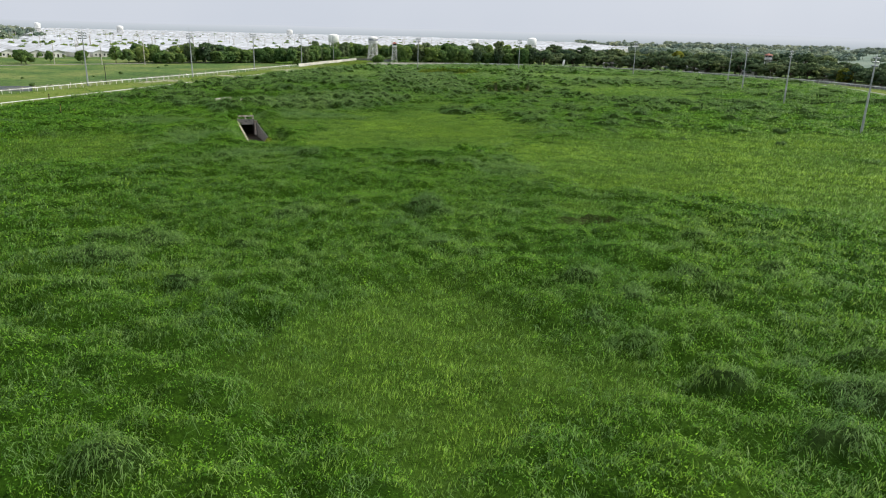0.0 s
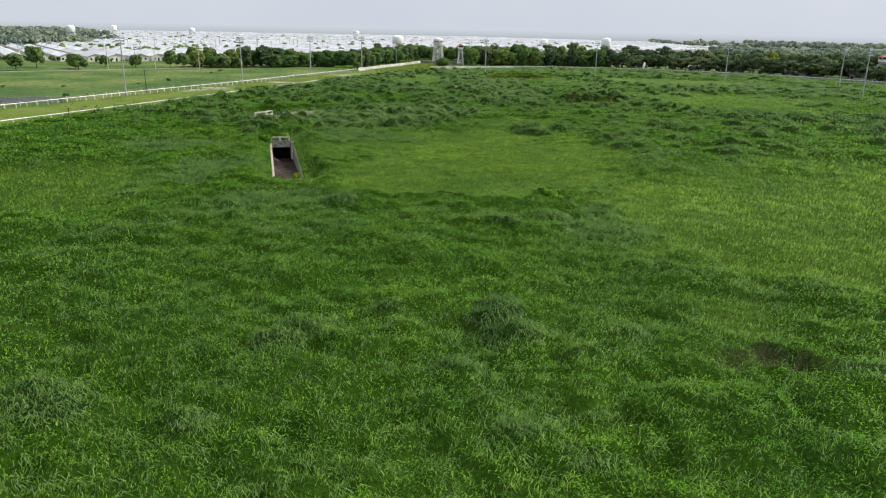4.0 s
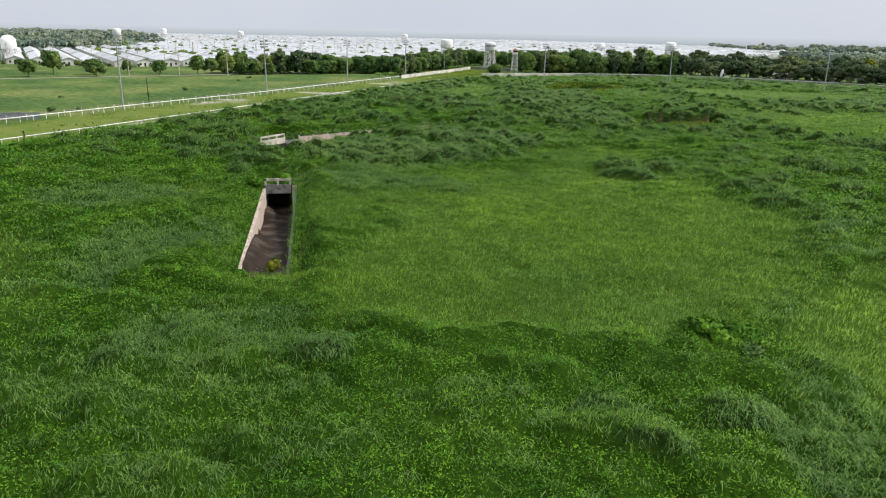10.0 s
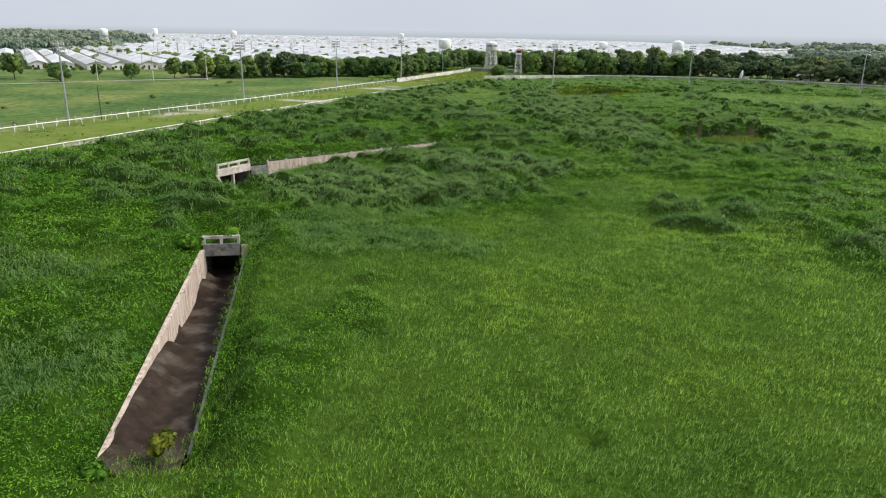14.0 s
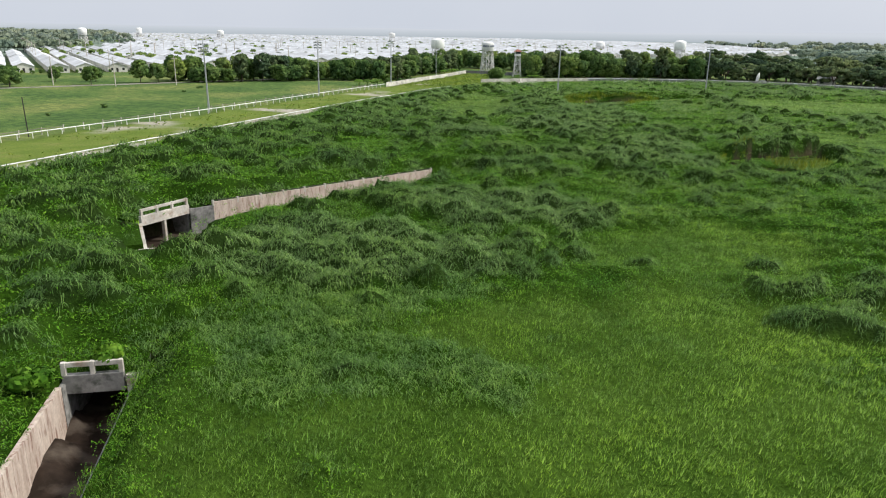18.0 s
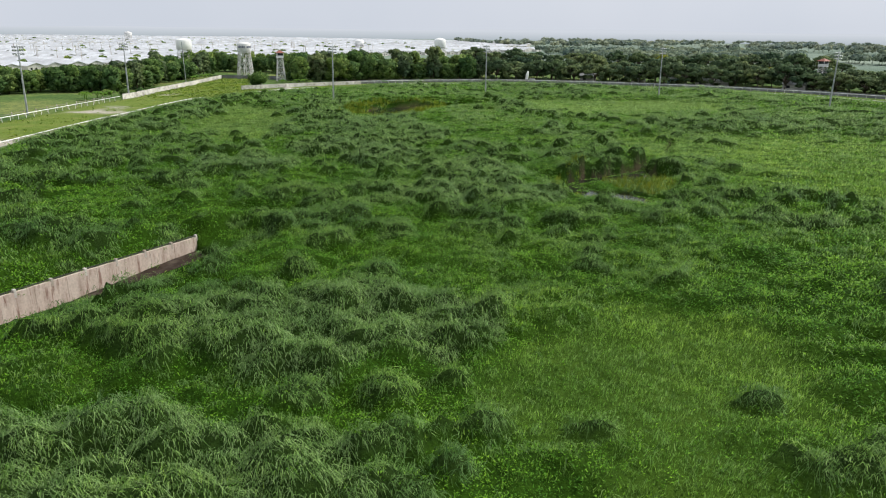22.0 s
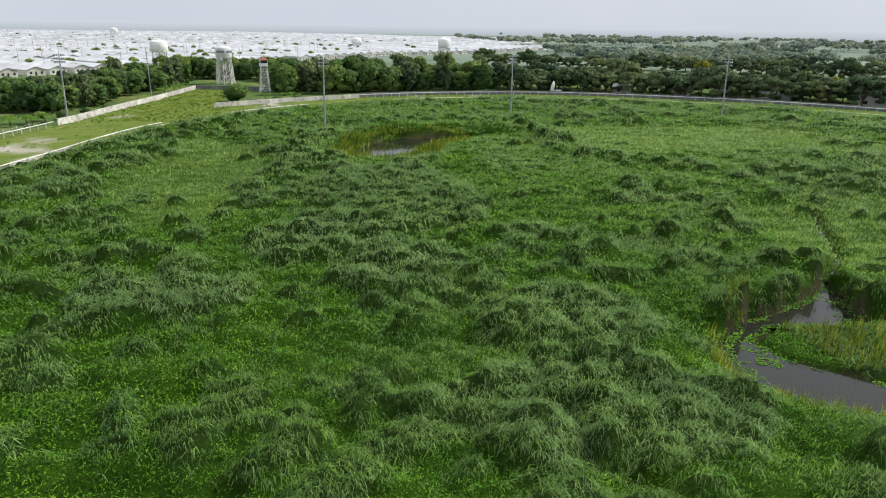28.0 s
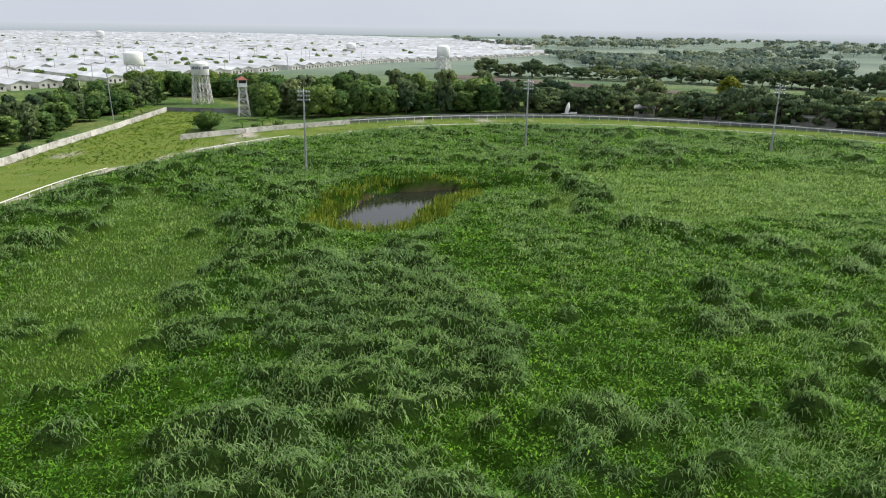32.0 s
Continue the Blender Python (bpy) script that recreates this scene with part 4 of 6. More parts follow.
def wall_run(parent, name, pts, z_lo, z_hi, thick, out, material, panel=4.0, cap=0.0):
    """Wall panels along pts (a polyline), each panel a part; out: side (+1 left of the way) to which it thickens."""
    for (a, b), (zl, zh) in zip(zip(pts, pts[1:]), zip(zip(z_lo, z_lo[1:]), zip(z_hi, z_hi[1:]))):
        a, b = np.array(a, float), np.array(b, float)
        length = np.linalg.norm(b - a)
        d = (b - a) / length
        n = np.array((-d[1], d[0])) * out * thick
        k = max(1, round(length / panel))
        for i in range(k):
            u, v = i / k, (i + 1) / k
            p, q = a + d * (length * u + 0.012), a + d * (length * v - 0.012)
            bm = bmesh.new()
            jit = random.uniform(-0.015, 0.015)
            lo0, lo1, hi0, hi1 = zl[0] + (zl[1] - zl[0]) * u, zl[0] + (zl[1] - zl[0]) * v, zh[0] + (zh[1] - zh[0]) * u + jit, zh[0] + (zh[1] - zh[0]) * v + jit
            o = n / thick * random.uniform(-0.01, 0.01)
            prism(bm, [p + o, q + o, q + n, p + n] if out > 0 else [p + n, q + n, q + o, p + o], [lo0, lo1, lo1, lo0], [hi0, hi1, hi1, hi0])
            part(name, bm, material, parent)


def rail_bridge(name, a, b, z_deck, z_low, z_rail, deep, inward, posts, label):
    """A concrete bridge end: fascia beam from a to b, railing posts and rail on top, deck behind."""
    t = thing(name, label, "bridge")
    a, b = np.array(a, float), np.array(b, float)
    d = (b - a) / np.linalg.norm(b - a)
    inw = np.array(inward, float)
    bm = bmesh.new()
    prism(bm, [a, b, b + inw * 0.45, a + inw * 0.45], z_low, z_deck)
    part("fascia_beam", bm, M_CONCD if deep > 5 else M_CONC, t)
    bm = bmesh.new()
    side_ = (b - a) / np.linalg.norm(b - a) * 0.9
    prism(bm, [a + inw * 0.46 - side_, b + inw * 0.46 + side_, b + inw * deep + side_, a + inw * deep - side_], z_deck - 0.5, z_deck - 0.3)
    part("deck", bm, M_GROUND, t, "earth-covered deck")
    for k in range(posts):
        p = a + (b - a) * (0.03 + 0.94 * k / (posts - 1))
        bm = bmesh.new()
        box(bm, (-0.14, 0.05, z_deck), (0.14, 0.33, z_rail), 0.02, pose(p[0], p[1], 0, 0, 0, heading(a, b)) @ Matrix.Identity(4))
        part("railing_post", bm, M_CONC, t)
    for k in range(posts - 1):
        p, q = (a + (b - a) * (0.03 + 0.94 * (k + w) / (posts - 1)) for w in (0, 1))
        bm = bmesh.new()
        length = np.linalg.norm(q - p)
        box(bm, (0.15, 0.09, z_rail - 0.34), (length - 0.15, 0.29, z_rail - 0.02), 0.02, pose(p[0], p[1], 0, 0, 0, heading(a, b)))
        part("railing_beam", bm, M_CONC, t)
    return t


cutting = thing("retaining_walls", "sunken ramp between pale stained concrete walls", "retaining wall", kind="structure")
L0, L1 = np.array(cut_a(0, 0)), np.array(cut_a(A_LEN - 1.2, 0))
R0, R1 = np.array(cut_a(0.8, A_WIDE)), np.array(cut_a(A_LEN - 0.4, A_WIDE))
wall_run(cutting, "wall_panel", [L0, L1], [-1.6, -4.6], [-0.35, -0.42], 0.34, 1, M_STREAK, 6.2)
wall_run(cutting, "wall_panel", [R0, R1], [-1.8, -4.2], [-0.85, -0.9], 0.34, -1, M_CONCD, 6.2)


def earth_bank(parent, a, b, out, wide=1.7, z=-0.38):
    """Earth packed behind a wall, from a to b, on the side out."""
    a, b, out = np.array(a, float), np.array(b, float), np.array(out, float)
    prism_pts = [a, b, b + out * wide, a + out * wide]
    if np.cross(b - a, out) < 0:
        prism_pts = prism_pts[::-1]
    part("earth_bank", prism(bmesh.new(), prism_pts, z - 0.9, z), M_GROUND, parent)


earth_bank(cutting, L0 - A_SIDE * 0.35 - A_DIR * 2.5, L1 - A_SIDE * 0.35 + A_DIR * 2, -A_SIDE)
earth_bank(cutting, R0 + A_SIDE * 0.35 - A_DIR * 2.5, R1 + A_SIDE * 0.35 + A_DIR * 2, A_SIDE)
# silted floor of the ramp, a bumpy sheet sloping down to the bridge
nu, nv = 76, 14
us, vs = np.meshgrid(np.linspace(-1.6, A_LEN + 9, nu), np.linspace(0.0, A_WIDE, nv), indexing="ij")
fx, fy = A_END[0] + us * A_DIR[0] + vs * A_SIDE[0], A_END[1] + us * A_DIR[1] + vs * A_SIDE[1]
bank = 0.95 * ramp(1.9 - vs, 0, 1.9) * ramp(fbm(fx, fy, 4.5, 171, 3), 0.42, 0.62)
fz = -0.8 - 3.1 * ramp(us, -6, A_LEN + 4) + 0.3 * (fbm(fx, fy, 2.2, 161, 4) - 0.5) + bank + 0.5 * ramp(-us, -2, 1.6)
ii = np.arange(nu * nv).reshape(nu, nv)
ff = np.stack([ii[:-1, :-1], ii[1:, :-1], ii[1:, 1:], ii[:-1, 1:]], axis=-1).reshape(-1, 4)[:, ::-1]
fm = mesh_np("ramp_floor", np.stack([fx, fy, fz], axis=-1).reshape(-1, 3), ff, M_MUD)
fm.polygons.foreach_set("use_smooth", np.ones(len(ff), dtype=bool))
tagged(new("ramp_floor", fm), "dark silted ramp floor sloping under the bridge", "ramp", kind="structure")
rail_bridge("small_bridge", cut_a(A_LEN - 0.4, -0.15), cut_a(A_LEN - 0.4, A_WIDE - 0.55), -0.1, -1.34, 0.78, 8.0, A_DIR, 3, "small grey concrete bridge with white stubby railing")
tunnel = thing("tunnel_walls", "dark concrete underpass walls", "tunnel", kind="structure")
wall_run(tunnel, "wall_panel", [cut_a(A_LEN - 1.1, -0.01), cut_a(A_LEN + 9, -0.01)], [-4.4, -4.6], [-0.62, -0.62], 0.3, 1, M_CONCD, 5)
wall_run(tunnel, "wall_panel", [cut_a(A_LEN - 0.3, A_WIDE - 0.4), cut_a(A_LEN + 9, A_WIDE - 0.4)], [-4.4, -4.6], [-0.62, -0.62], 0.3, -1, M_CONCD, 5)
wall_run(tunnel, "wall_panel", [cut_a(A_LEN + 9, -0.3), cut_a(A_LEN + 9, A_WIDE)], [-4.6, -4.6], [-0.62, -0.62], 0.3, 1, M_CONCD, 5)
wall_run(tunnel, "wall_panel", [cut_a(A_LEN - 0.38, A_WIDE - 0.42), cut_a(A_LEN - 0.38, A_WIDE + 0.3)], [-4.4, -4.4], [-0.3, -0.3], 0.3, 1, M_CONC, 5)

rail_bridge("culvert_bridge", B_L, B_R, 0.15, -0.95, 1.0, 4.0, B_IN, 4, "pale concrete culvert bridge with low railing")
culvert = thing("culvert_walls", "pale concrete culvert side walls and centre column", "culvert", kind="structure")
mid = (B_L * 0.52 + B_R * 0.48) + B_IN * 0.1
bm = bmesh.new()
box(bm, (-0.16, 0, -4.0), (0.16, 0.5, -0.955), 0.02, pose(mid[0], mid[1], 0, 0, 0, heading(B_L, B_R)))
part("column", bm, M_CONC, culvert)
wall_run(culvert, "wall_panel", [B_R - B_IN * 0.1, W_START], [-4.1, -4.0], [-0.42, -0.35], 0.35, 1, M_CONCD, 3)
wall_run(culvert, "wall_panel", [B_L - B_IN * 0.0, (-59.6, 190.5)], [-4.1, -4.0], [-0.6, -1.3], 0.35, -1, M_CONC, 9)
wall_run(culvert, "wall_panel", [(-60.4, 190.2), (-55.6, 192.0)], [-3.2, -3.2], [-1.25, -1.15], 0.3, -1, M_CONC, 9)
wing_out = np.array((-0.82, -0.57))
earth_bank(culvert, B_L + wing_out * 0.37, np.array((-59.6, 190.5)) + wing_out * 0.37, wing_out, 2.6, -0.75)
bb0, bb1 = B_L + B_IN * 5, B_R + B_IN * 5
wall_run(culvert, "wall_panel", [B_L + B_IN * 0.46, bb0], [-4.2, -4.2], [-0.5, -0.5], 0.3, 1, M_CONCD, 9)
wall_run(culvert, "wall_panel", [B_R + B_IN * 0.46, bb1], [-4.2, -4.2], [-0.5, -0.5], 0.3, -1, M_CONCD, 9)
wall_run(culvert, "wall_panel", [bb0, bb1], [-4.2, -4.2], [-0.5, -0.5], 0.3, 1, M_CONCD, 9)
longwall = thing("long_retaining_wall", "long pinkish stained concrete retaining wall with low posts", "retaining wall", kind="structure")
wall_run(longwall, "wall_panel", [W_START, W_END], [-4.0, -1.9], [0.1, 0.1], 0.3, 1, M_STREAK, 3.1)
earth_bank(longwall, W_START - W_SIDE * 0.31 - W_DIR * 1, W_END - W_SIDE * 0.31 + W_DIR * 1, -W_SIDE)
earth_bank(longwall, B_R + (0.35, 0.5), W_START - W_SIDE * 0.4, np.array((-0.55, 0.83)))
for k in range(12):
    p = W_START + (W_END - W_START) * k / 11 - W_SIDE * 0.15
    bm = bmesh.new()
    box(bm, (-0.13, -0.16, -0.4), (0.13, 0.16, 0.36), 0.03, pose(p[0], p[1], 0, 0, 0, heading(W_START, W_END)))
    part("post", bm, M_CONC, longwall)
for k in range(11):
    p, q = (W_START + (W_END - W_START) * (k + w) / 11 - W_SIDE * 0.22 for w in (0, 1))
    bm = bmesh.new()
    tube(bm, (p[0], p[1], 0.25), (q[0], q[1], 0.25), 0.05, n=6)
    part("pipe_rail", bm, M_DARK, longwall)
nu, nv = 72, 36
us, vs = np.meshgrid(np.linspace(-18, 37, nu), np.linspace(-8.0, 9.5, nv), indexing="ij")
fx, fy = W_START[0] + us * W_DIR[0] + vs * W_SIDE[0], W_START[1] + us * W_DIR[1] + vs * W_SIDE[1]
fz = -3.6 + 2.3 * ramp(us, -2, 40) + 0.22 * (fbm(fx, fy, 2.5, 181, 4) - 0.5)
ii = np.arange(nu * nv).reshape(nu, nv)
ff = np.stack([ii[:-1, :-1], ii[1:, :-1], ii[1:, 1:], ii[:-1, 1:]], axis=-1).reshape(-1, 4)[:, ::-1]
fm = mesh_np("channel_floor", np.stack([fx, fy, fz], axis=-1).reshape(-1, 3), ff, M_MUD)
fm.polygons.foreach_set("use_smooth", np.ones(len(ff), dtype=bool))
tagged(new("channel_floor", fm), "dry grey silted channel floor beside the long wall", "channel", kind="structure")

# ---- floodlight poles ----


def floodlight_pole():
    t = thing("floodlight_pole", "tall grey steel floodlight pole standing in grass", "floodlight", group="floodlight poles")
    bm = bmesh.new()
    prof = [(0.30, -0.8), (0.30, 0.0), (0.27, 4), (0.23, 9), (0.18, 14), (0.14, 18.6), (0.03, 18.7)]
    part("mast", lathe(bm, prof, 10), M_STEEL, t, smooth=True)
    part("spike", tube(bmesh.new(), (0, 0, 18.6), (0, 0, 20.6), 0.05, 0.015, 6), M_STEEL, t)
    for z in (16.3, 17.2, 18.1):
        bm = bmesh.new()
        box(bm, (-1.35, -0.06, z - 0.06), (1.35, 0.06, z + 0.06), 0.015)
        part("crossarm", bm, M_STEEL, t)
        for x in (-1.15, -0.55, 0.55, 1.15):
            for side in ((-1, 1) if z == 17.2 else (-1,)):
                bm = bmesh.new()
                m = pose(x, side * 0.18, z + 0.02, 62 if side < 0 else -62, 0, 0) @ pose(0, 0, -0.3)
                lathe(bm, [(0.1, 0.34), (0.14, 0.3), (0.27, 0.05), (0.29, 0.0)][::-1], 10, m)
                lamp_ = part("lamp", bm, M_STEEL, t, smooth=True)
                bm = bmesh.new()
                lathe(bm, [(0.26, -0.025), (0.26, -0.005)], 10, m)
                part("glass", bm, M_LENS, lamp_, "pale floodlight glass")
    return t


proto = floodlight_pole()
for k, (x, y, rot, h) in enumerate(POLES):
    m = pose(x, y, 0, random.uniform(-0.7, 0.7), random.uniform(-0.7, 0.7), rot)
    if k == 0:
        proto.scale = (0.95, 0.95, 0.95)
        proto.matrix_basis = m @ Matrix.Diagonal((0.95, 0.95, 0.945, 1))
    else:
        copy_thing(proto, m)

# ---- rails and fences ----


def stations(line, step):
    """Points every step metres along a polyline, with the heading in degrees."""
    out, carry = [], 0.0
    for a, b in zip(line, line[1:]):
        length = math.dist(a, b)
        s = carry
        while s < length:
            out.append((a[0] + (b[0] - a[0]) * s / length, a[1] + (b[1] - a[1]) * s / length, heading(a, b)))
            s += step
        carry = s - length
    return out


def smooth_line(line, step=6.0):
    """A soft curve through the corners of a polyline."""
    pts = [Vector((*p, 0)) for p in line]
    out = []
    for i in range(len(pts) - 1):
        p0, p1, p2, p3 = pts[max(i - 1, 0)], pts[i], pts[i + 1], pts[min(i + 2, len(pts) - 1)]
        n = max(1, round((p2 - p1).length / step))
        for k in range(n):
            u = k / n
            q = 0.5 * (2 * p1 + (p2 - p0) * u + (2 * p0 - 5 * p1 + 4 * p2 - p3) * u * u + (3 * p1 - p0 - 3 * p2 + p3) * u**3)
            out.append((q.x, q.y))
    return out + [line[-1]]


def rail_fence(name, line, step, height, words, material, gap=None, radius=0.075, post_r=0.05):
    t = thing(name, words, "railing", kind="structure")
    st = stations(smooth_line(line, 4.0), step)
    bm = bmesh.new()
    tube(bm, (0, 0, -0.3), (0, 0, height), post_r * 1.1, post_r, 6)
    box(bm, (-post_r, -0.02, height - 0.16), (post_r, 0.2, height - 0.05))
    post_me = bm_mesh("post", bm, material)
    bm = bmesh.new()
    tube(bm, (0, 0, 0), (1, 0, 0), radius, n=8)
    bar_me = bm_mesh("rail", bm, material, True)
    for (x, y, r), (x2, y2, r2) in zip(st, st[1:]):
        if gap and gap(x, y):
            continue
        p = part("post", post_me, material, t)
        p.matrix_basis = pose(x, y, 0, random.uniform(-2, 2), random.uniform(-2, 2), r)
        q = part("rail", bar_me, material, t)
        q.matrix_basis = pose(x, y, height, 0, 0, heading((x, y), (x2, y2))) @ Matrix.Diagonal((math.dist((x, y), (x2, y2)), 1, 1, 1))
    return t


rail_fence("inner_track_rail", INNER, 3.3, 1.15, "white racing rail half hidden in tall grass", M_WHITE, gap=lambda x, y: 395 < y < 452 and x < 20 and vnoise(x, y, 9, 201) > 0.45 or y < 60, radius=0.10, post_r=0.07)
rail_fence("outer_track_rail", OUTER, 3.3, 1.15, "white racing rail along the outer edge of the track", M_WHITE, gap=lambda x, y: y < 60, radius=0.10, post_r=0.07)
rail_fence("turn_rail", TURN_RAIL, 3.3, 1.25, "white racing rail round the far turn", M_WHITE, gap=lambda x, y: x > 100 and y < 60, radius=0.10, post_r=0.07)


def shifted(line, d):
    """The polyline moved sideways by d metres to the left of its way."""
    out = []
    for i, p in enumerate(line):
        a, b = line[max(i - 1, 0)], line[min(i + 1, len(line) - 1)]
        k = math.dist(a, b)
        out.append((p[0] - (b[1] - a[1]) / k * d, p[1] + (b[0] - a[0]) / k * d))
    return out


def post_fence(name, line, step, height, rails, words, material):
    t = thing(name, words, "fence", kind="structure")
    bm = bmesh.new()
    box(bm, (-0.08, -0.08, -0.3), (0.08, 0.08, height), 0.015)
    post_me = bm_mesh("post", bm, material)
    bm = bmesh.new()
    box(bm, (0, -0.02, -0.05), (1, 0.02, 0.05))
    bar_me = bm_mesh("rail", bm, M_WOOD)
    st = stations(line, step)
    for (x, y, r), (x2, y2, r2) in zip(st, st[1:]):
        p = part("post", post_me, material, t)
        p.matrix_basis = pose(x, y, 0, random.uniform(-4, 4), random.uniform(-4, 4), r)
        for z in rails:
            if random.random() < 0.82:
                q = part("rail", bar_me, M_WOOD, t)
                q.matrix_basis = pose(x, y, z + random.uniform(-0.05, 0.05), 0, random.uniform(-0.6, 0.6), heading((x, y), (x2, y2))) @ Matrix.Diagonal((math.dist((x, y), (x2, y2)), 1, 1, 1))
    return t


post_fence("old_fence", shifted(OUTER, 2.6)[1:], 5.0, 1.5, (0.7, 1.2), "leaning grey fence of posts and rails behind the white rail", M_CONC)

# chute wall and turn wall
chute_wall = thing("chute_wall", "low whitewashed concrete wall with dark weather stains", "wall", kind="structure")
cl = smooth_line(CHUTE, 8)
wall_run(chute_wall, "wall_panel", cl, [-0.4] * len(cl), [1.7] * len(cl), 0.22, 1, M_WHITEW, 4.0)
turn_wall = thing("turn_wall", "low pale concrete wall at the mouth of the chute", "wall", kind="structure")
cl = smooth_line(TURN_WALL, 8)
wall_run(turn_wall, "wall_panel", cl, [-0.4] * len(cl), [1.5] * len(cl), 0.22, 1, M_WHITEW, 4.0)
back_wall = thing("boundary_wall", "long grey block wall behind the far turn rail", "wall", kind="structure")
cl = smooth_line(shifted(TURN_RAIL, 3.2)[:13], 10)
wall_run(back_wall, "wall_panel", cl, [-0.4] * len(cl), [1.45] * len(cl), 0.2, 1, M_BLOCK, 5.0)
end_wall = thing("end_wall", "grey block wall closing the far end of the chute", "wall", kind="structure")
wall_run(end_wall, "wall_panel", [(-64.2, 507), (-37, 500)], [-0.4, -0.4], [1.6, 1.6], 0.2, 1, M_BLOCK, 5.0)

# marker posts, lone pole, sheet fence
def marker_post(x, y, h, words):
    t = thing("marker_post", words, "post", pose(x, y, 0.2, 2, 3, 20), group="marker posts")
    bm = bmesh.new()
    box(bm, (-0.13, -0.13, -0.5), (0.13, 0.13, h), 0.02)
    part("shaft", bm, M_DARK, t)
    bm = bmesh.new()
    box(bm, (-0.06, -0.135, h * 0.45), (0.06, -0.131, h * 0.9))
    part("stripe", bm, M_YELLOW, t, "faded yellow stripe")


for x, y, h in ((-85.2, 155.5, 2.7), (-82, 178.5, 2.3), (-102.0, 181.5, 2.4), (-83.5, 158, 1.6)):
    marker_post(x, y, h, "short dark marker post with yellow stripe in grass")
lone = thing("utility_pole", "thin dark wooden pole behind the old fence", "pole", pose(-118.8, 248.6, 0, 0.5, -0.6, 0))
part("shaft", tube(bmesh.new(), (0, 0, -0.5), (0, 0, 7.7), 0.12, 0.09, 8), M_DARK, lone)
hoard = thing("sheet_fence", "low grey corrugated sheet fence in the outer field", "fence")
for k in range(14):
    p = np.array((-146.0, 207.0)) + np.array((1.45, 0.60)) * k
    bm = bmesh.new()
    hh = 1.5 + random.uniform(-0.06, 0.06)
    fold = [(i * 0.13, 0.03 * (i % 2)) for i in range(13)]
    fold += [(x_, y_ + 0.012) for x_, y_ in reversed(fold)]
    m = pose(p[0], p[1], 0, 0, 0, 22.5)
    prism(bm, [tuple((m @ Vector((*q, 0)))[:2]) for q in fold], -0.2, hh)
    part("sheet", bm, M_SHEET, hoard)

# ---- towers ----


def lattice(t, legs_lo, legs_hi, z0, z1, bays, r, material):
    """Legs and braces of a steel tower; legs_lo and legs_hi are plan corners at foot and head."""
    n = len(legs_lo)
    at = lambda i, k: Vector((legs_lo[i % n][0] * (1 - k) + legs_hi[i % n][0] * k, legs_lo[i % n][1] * (1 - k) + legs_hi[i % n][1] * k, z0 + (z1 - z0) * k))
    for i in range(n):
        part("leg", tube(bmesh.new(), at(i, 0), at(i, 1), r, r * 0.85, 6), material, t)
        for b in range(bays):
            u, v = b / bays, (b + 1) / bays
            part("brace", tube(bmesh.new(), at(i, u), at(i + 1, v), r * 0.5, n=5), material, t)
            part("brace", tube(bmesh.new(), at(i + 1, u), at(i, v), r * 0.5, n=5), material, t)
            part("girt", tube(bmesh.new(), at(i, v), at(i + 1, v), r * 0.55, n=5), material, t)


def ring(n, r, a0=0.4):
    return [(r * math.cos(a0 + 2 * math.pi * i / n), r * math.sin(a0 + 2 * math.pi * i / n)) for i in range(n)]


def water_tower(x, y, legs_h, rad, drum, words, n=8, lettered=False, bays=3, dome=0.25, far=False):
    t = thing("water_tower", words, "water tower", pose(x, y, 0, 0, 0, 20), group="water towers")
    lattice(t, ring(n, rad * 1.2), ring(n, rad * 0.86), -0.5, legs_h, bays, 0.22 if not far else 0.35, M_STEELW)
    bm = bmesh.new()
    prof = [(rad * 0.5, legs_h - 0.1), (rad * 0.97, legs_h), (rad, legs_h + 0.15), (rad, legs_h + drum), (rad * 0.97, legs_h + drum + 0.2), (rad * 0.6, legs_h + drum + rad * dome), (rad * 0.1, legs_h + drum + rad * dome * 1.3)]
    tank_ = part("tank", lathe(bm, prof, 28), M_WHITE, t, "rounded white tank", smooth=True)
    bm = bmesh.new()
    lathe(bm, [(rad * 1.04, legs_h - 0.25), (rad * 1.04, legs_h - 0.12)], 28)
    part("walkway", bm, M_STEELW, t)
    if lettered:
        for k in range(11):
            if k in (5,):
                continue
            a = radians(205 + k * 13)
            bm = bmesh.new()
            box(bm, (-0.3, -0.02, 0), (0.3, 0.02, 0.95 + 0.2 * (k % 2)), 0, Matrix.Translation((rad * 1.004 * math.cos(a), rad * 1.004 * math.sin(a), legs_h + drum * 0.5)) @ pose(0, 0, 0, 0, 0, math.degrees(a) - 90))
            part("lettering", bm, M_TEXT, tank_, "faded blue bar of lettering")
    return t


water_tower(-55.5, 534.7, 11.4, 3.4, 3.8, "white lettered water tower on a braced steel frame", lettered=True)
water_tower(-98, 621, 10.5, 4.6, 5.2, "plump white water tower over the roofs", n=6, dome=0.18)
water_tower(-331, 450, 7.0, 4.2, 5.2, "domed white water tower beside the houses", n=8, dome=0.5)
water_tower(89, 778, 10.0, 4.9, 6.0, "distant white water tower behind dark trees", n=6, far=True)
water_tower(36, 1016, 7.5, 5.2, 4.2, "distant white water tower at the edge of the roofs", n=6, far=True)
water_tower(-290, 1330, 11.0, 5.5, 6.0, "distant white water tower among the far roofs", n=6, far=True)
water_tower(-640, 1420, 10.0, 6.0, 6.0, "distant white water tower above the housing rows", n=6, far=True)
water_tower(-750, 1330, 10.0, 5.0, 8.0, "distant slim white water tower in the haze", n=6, far=True)
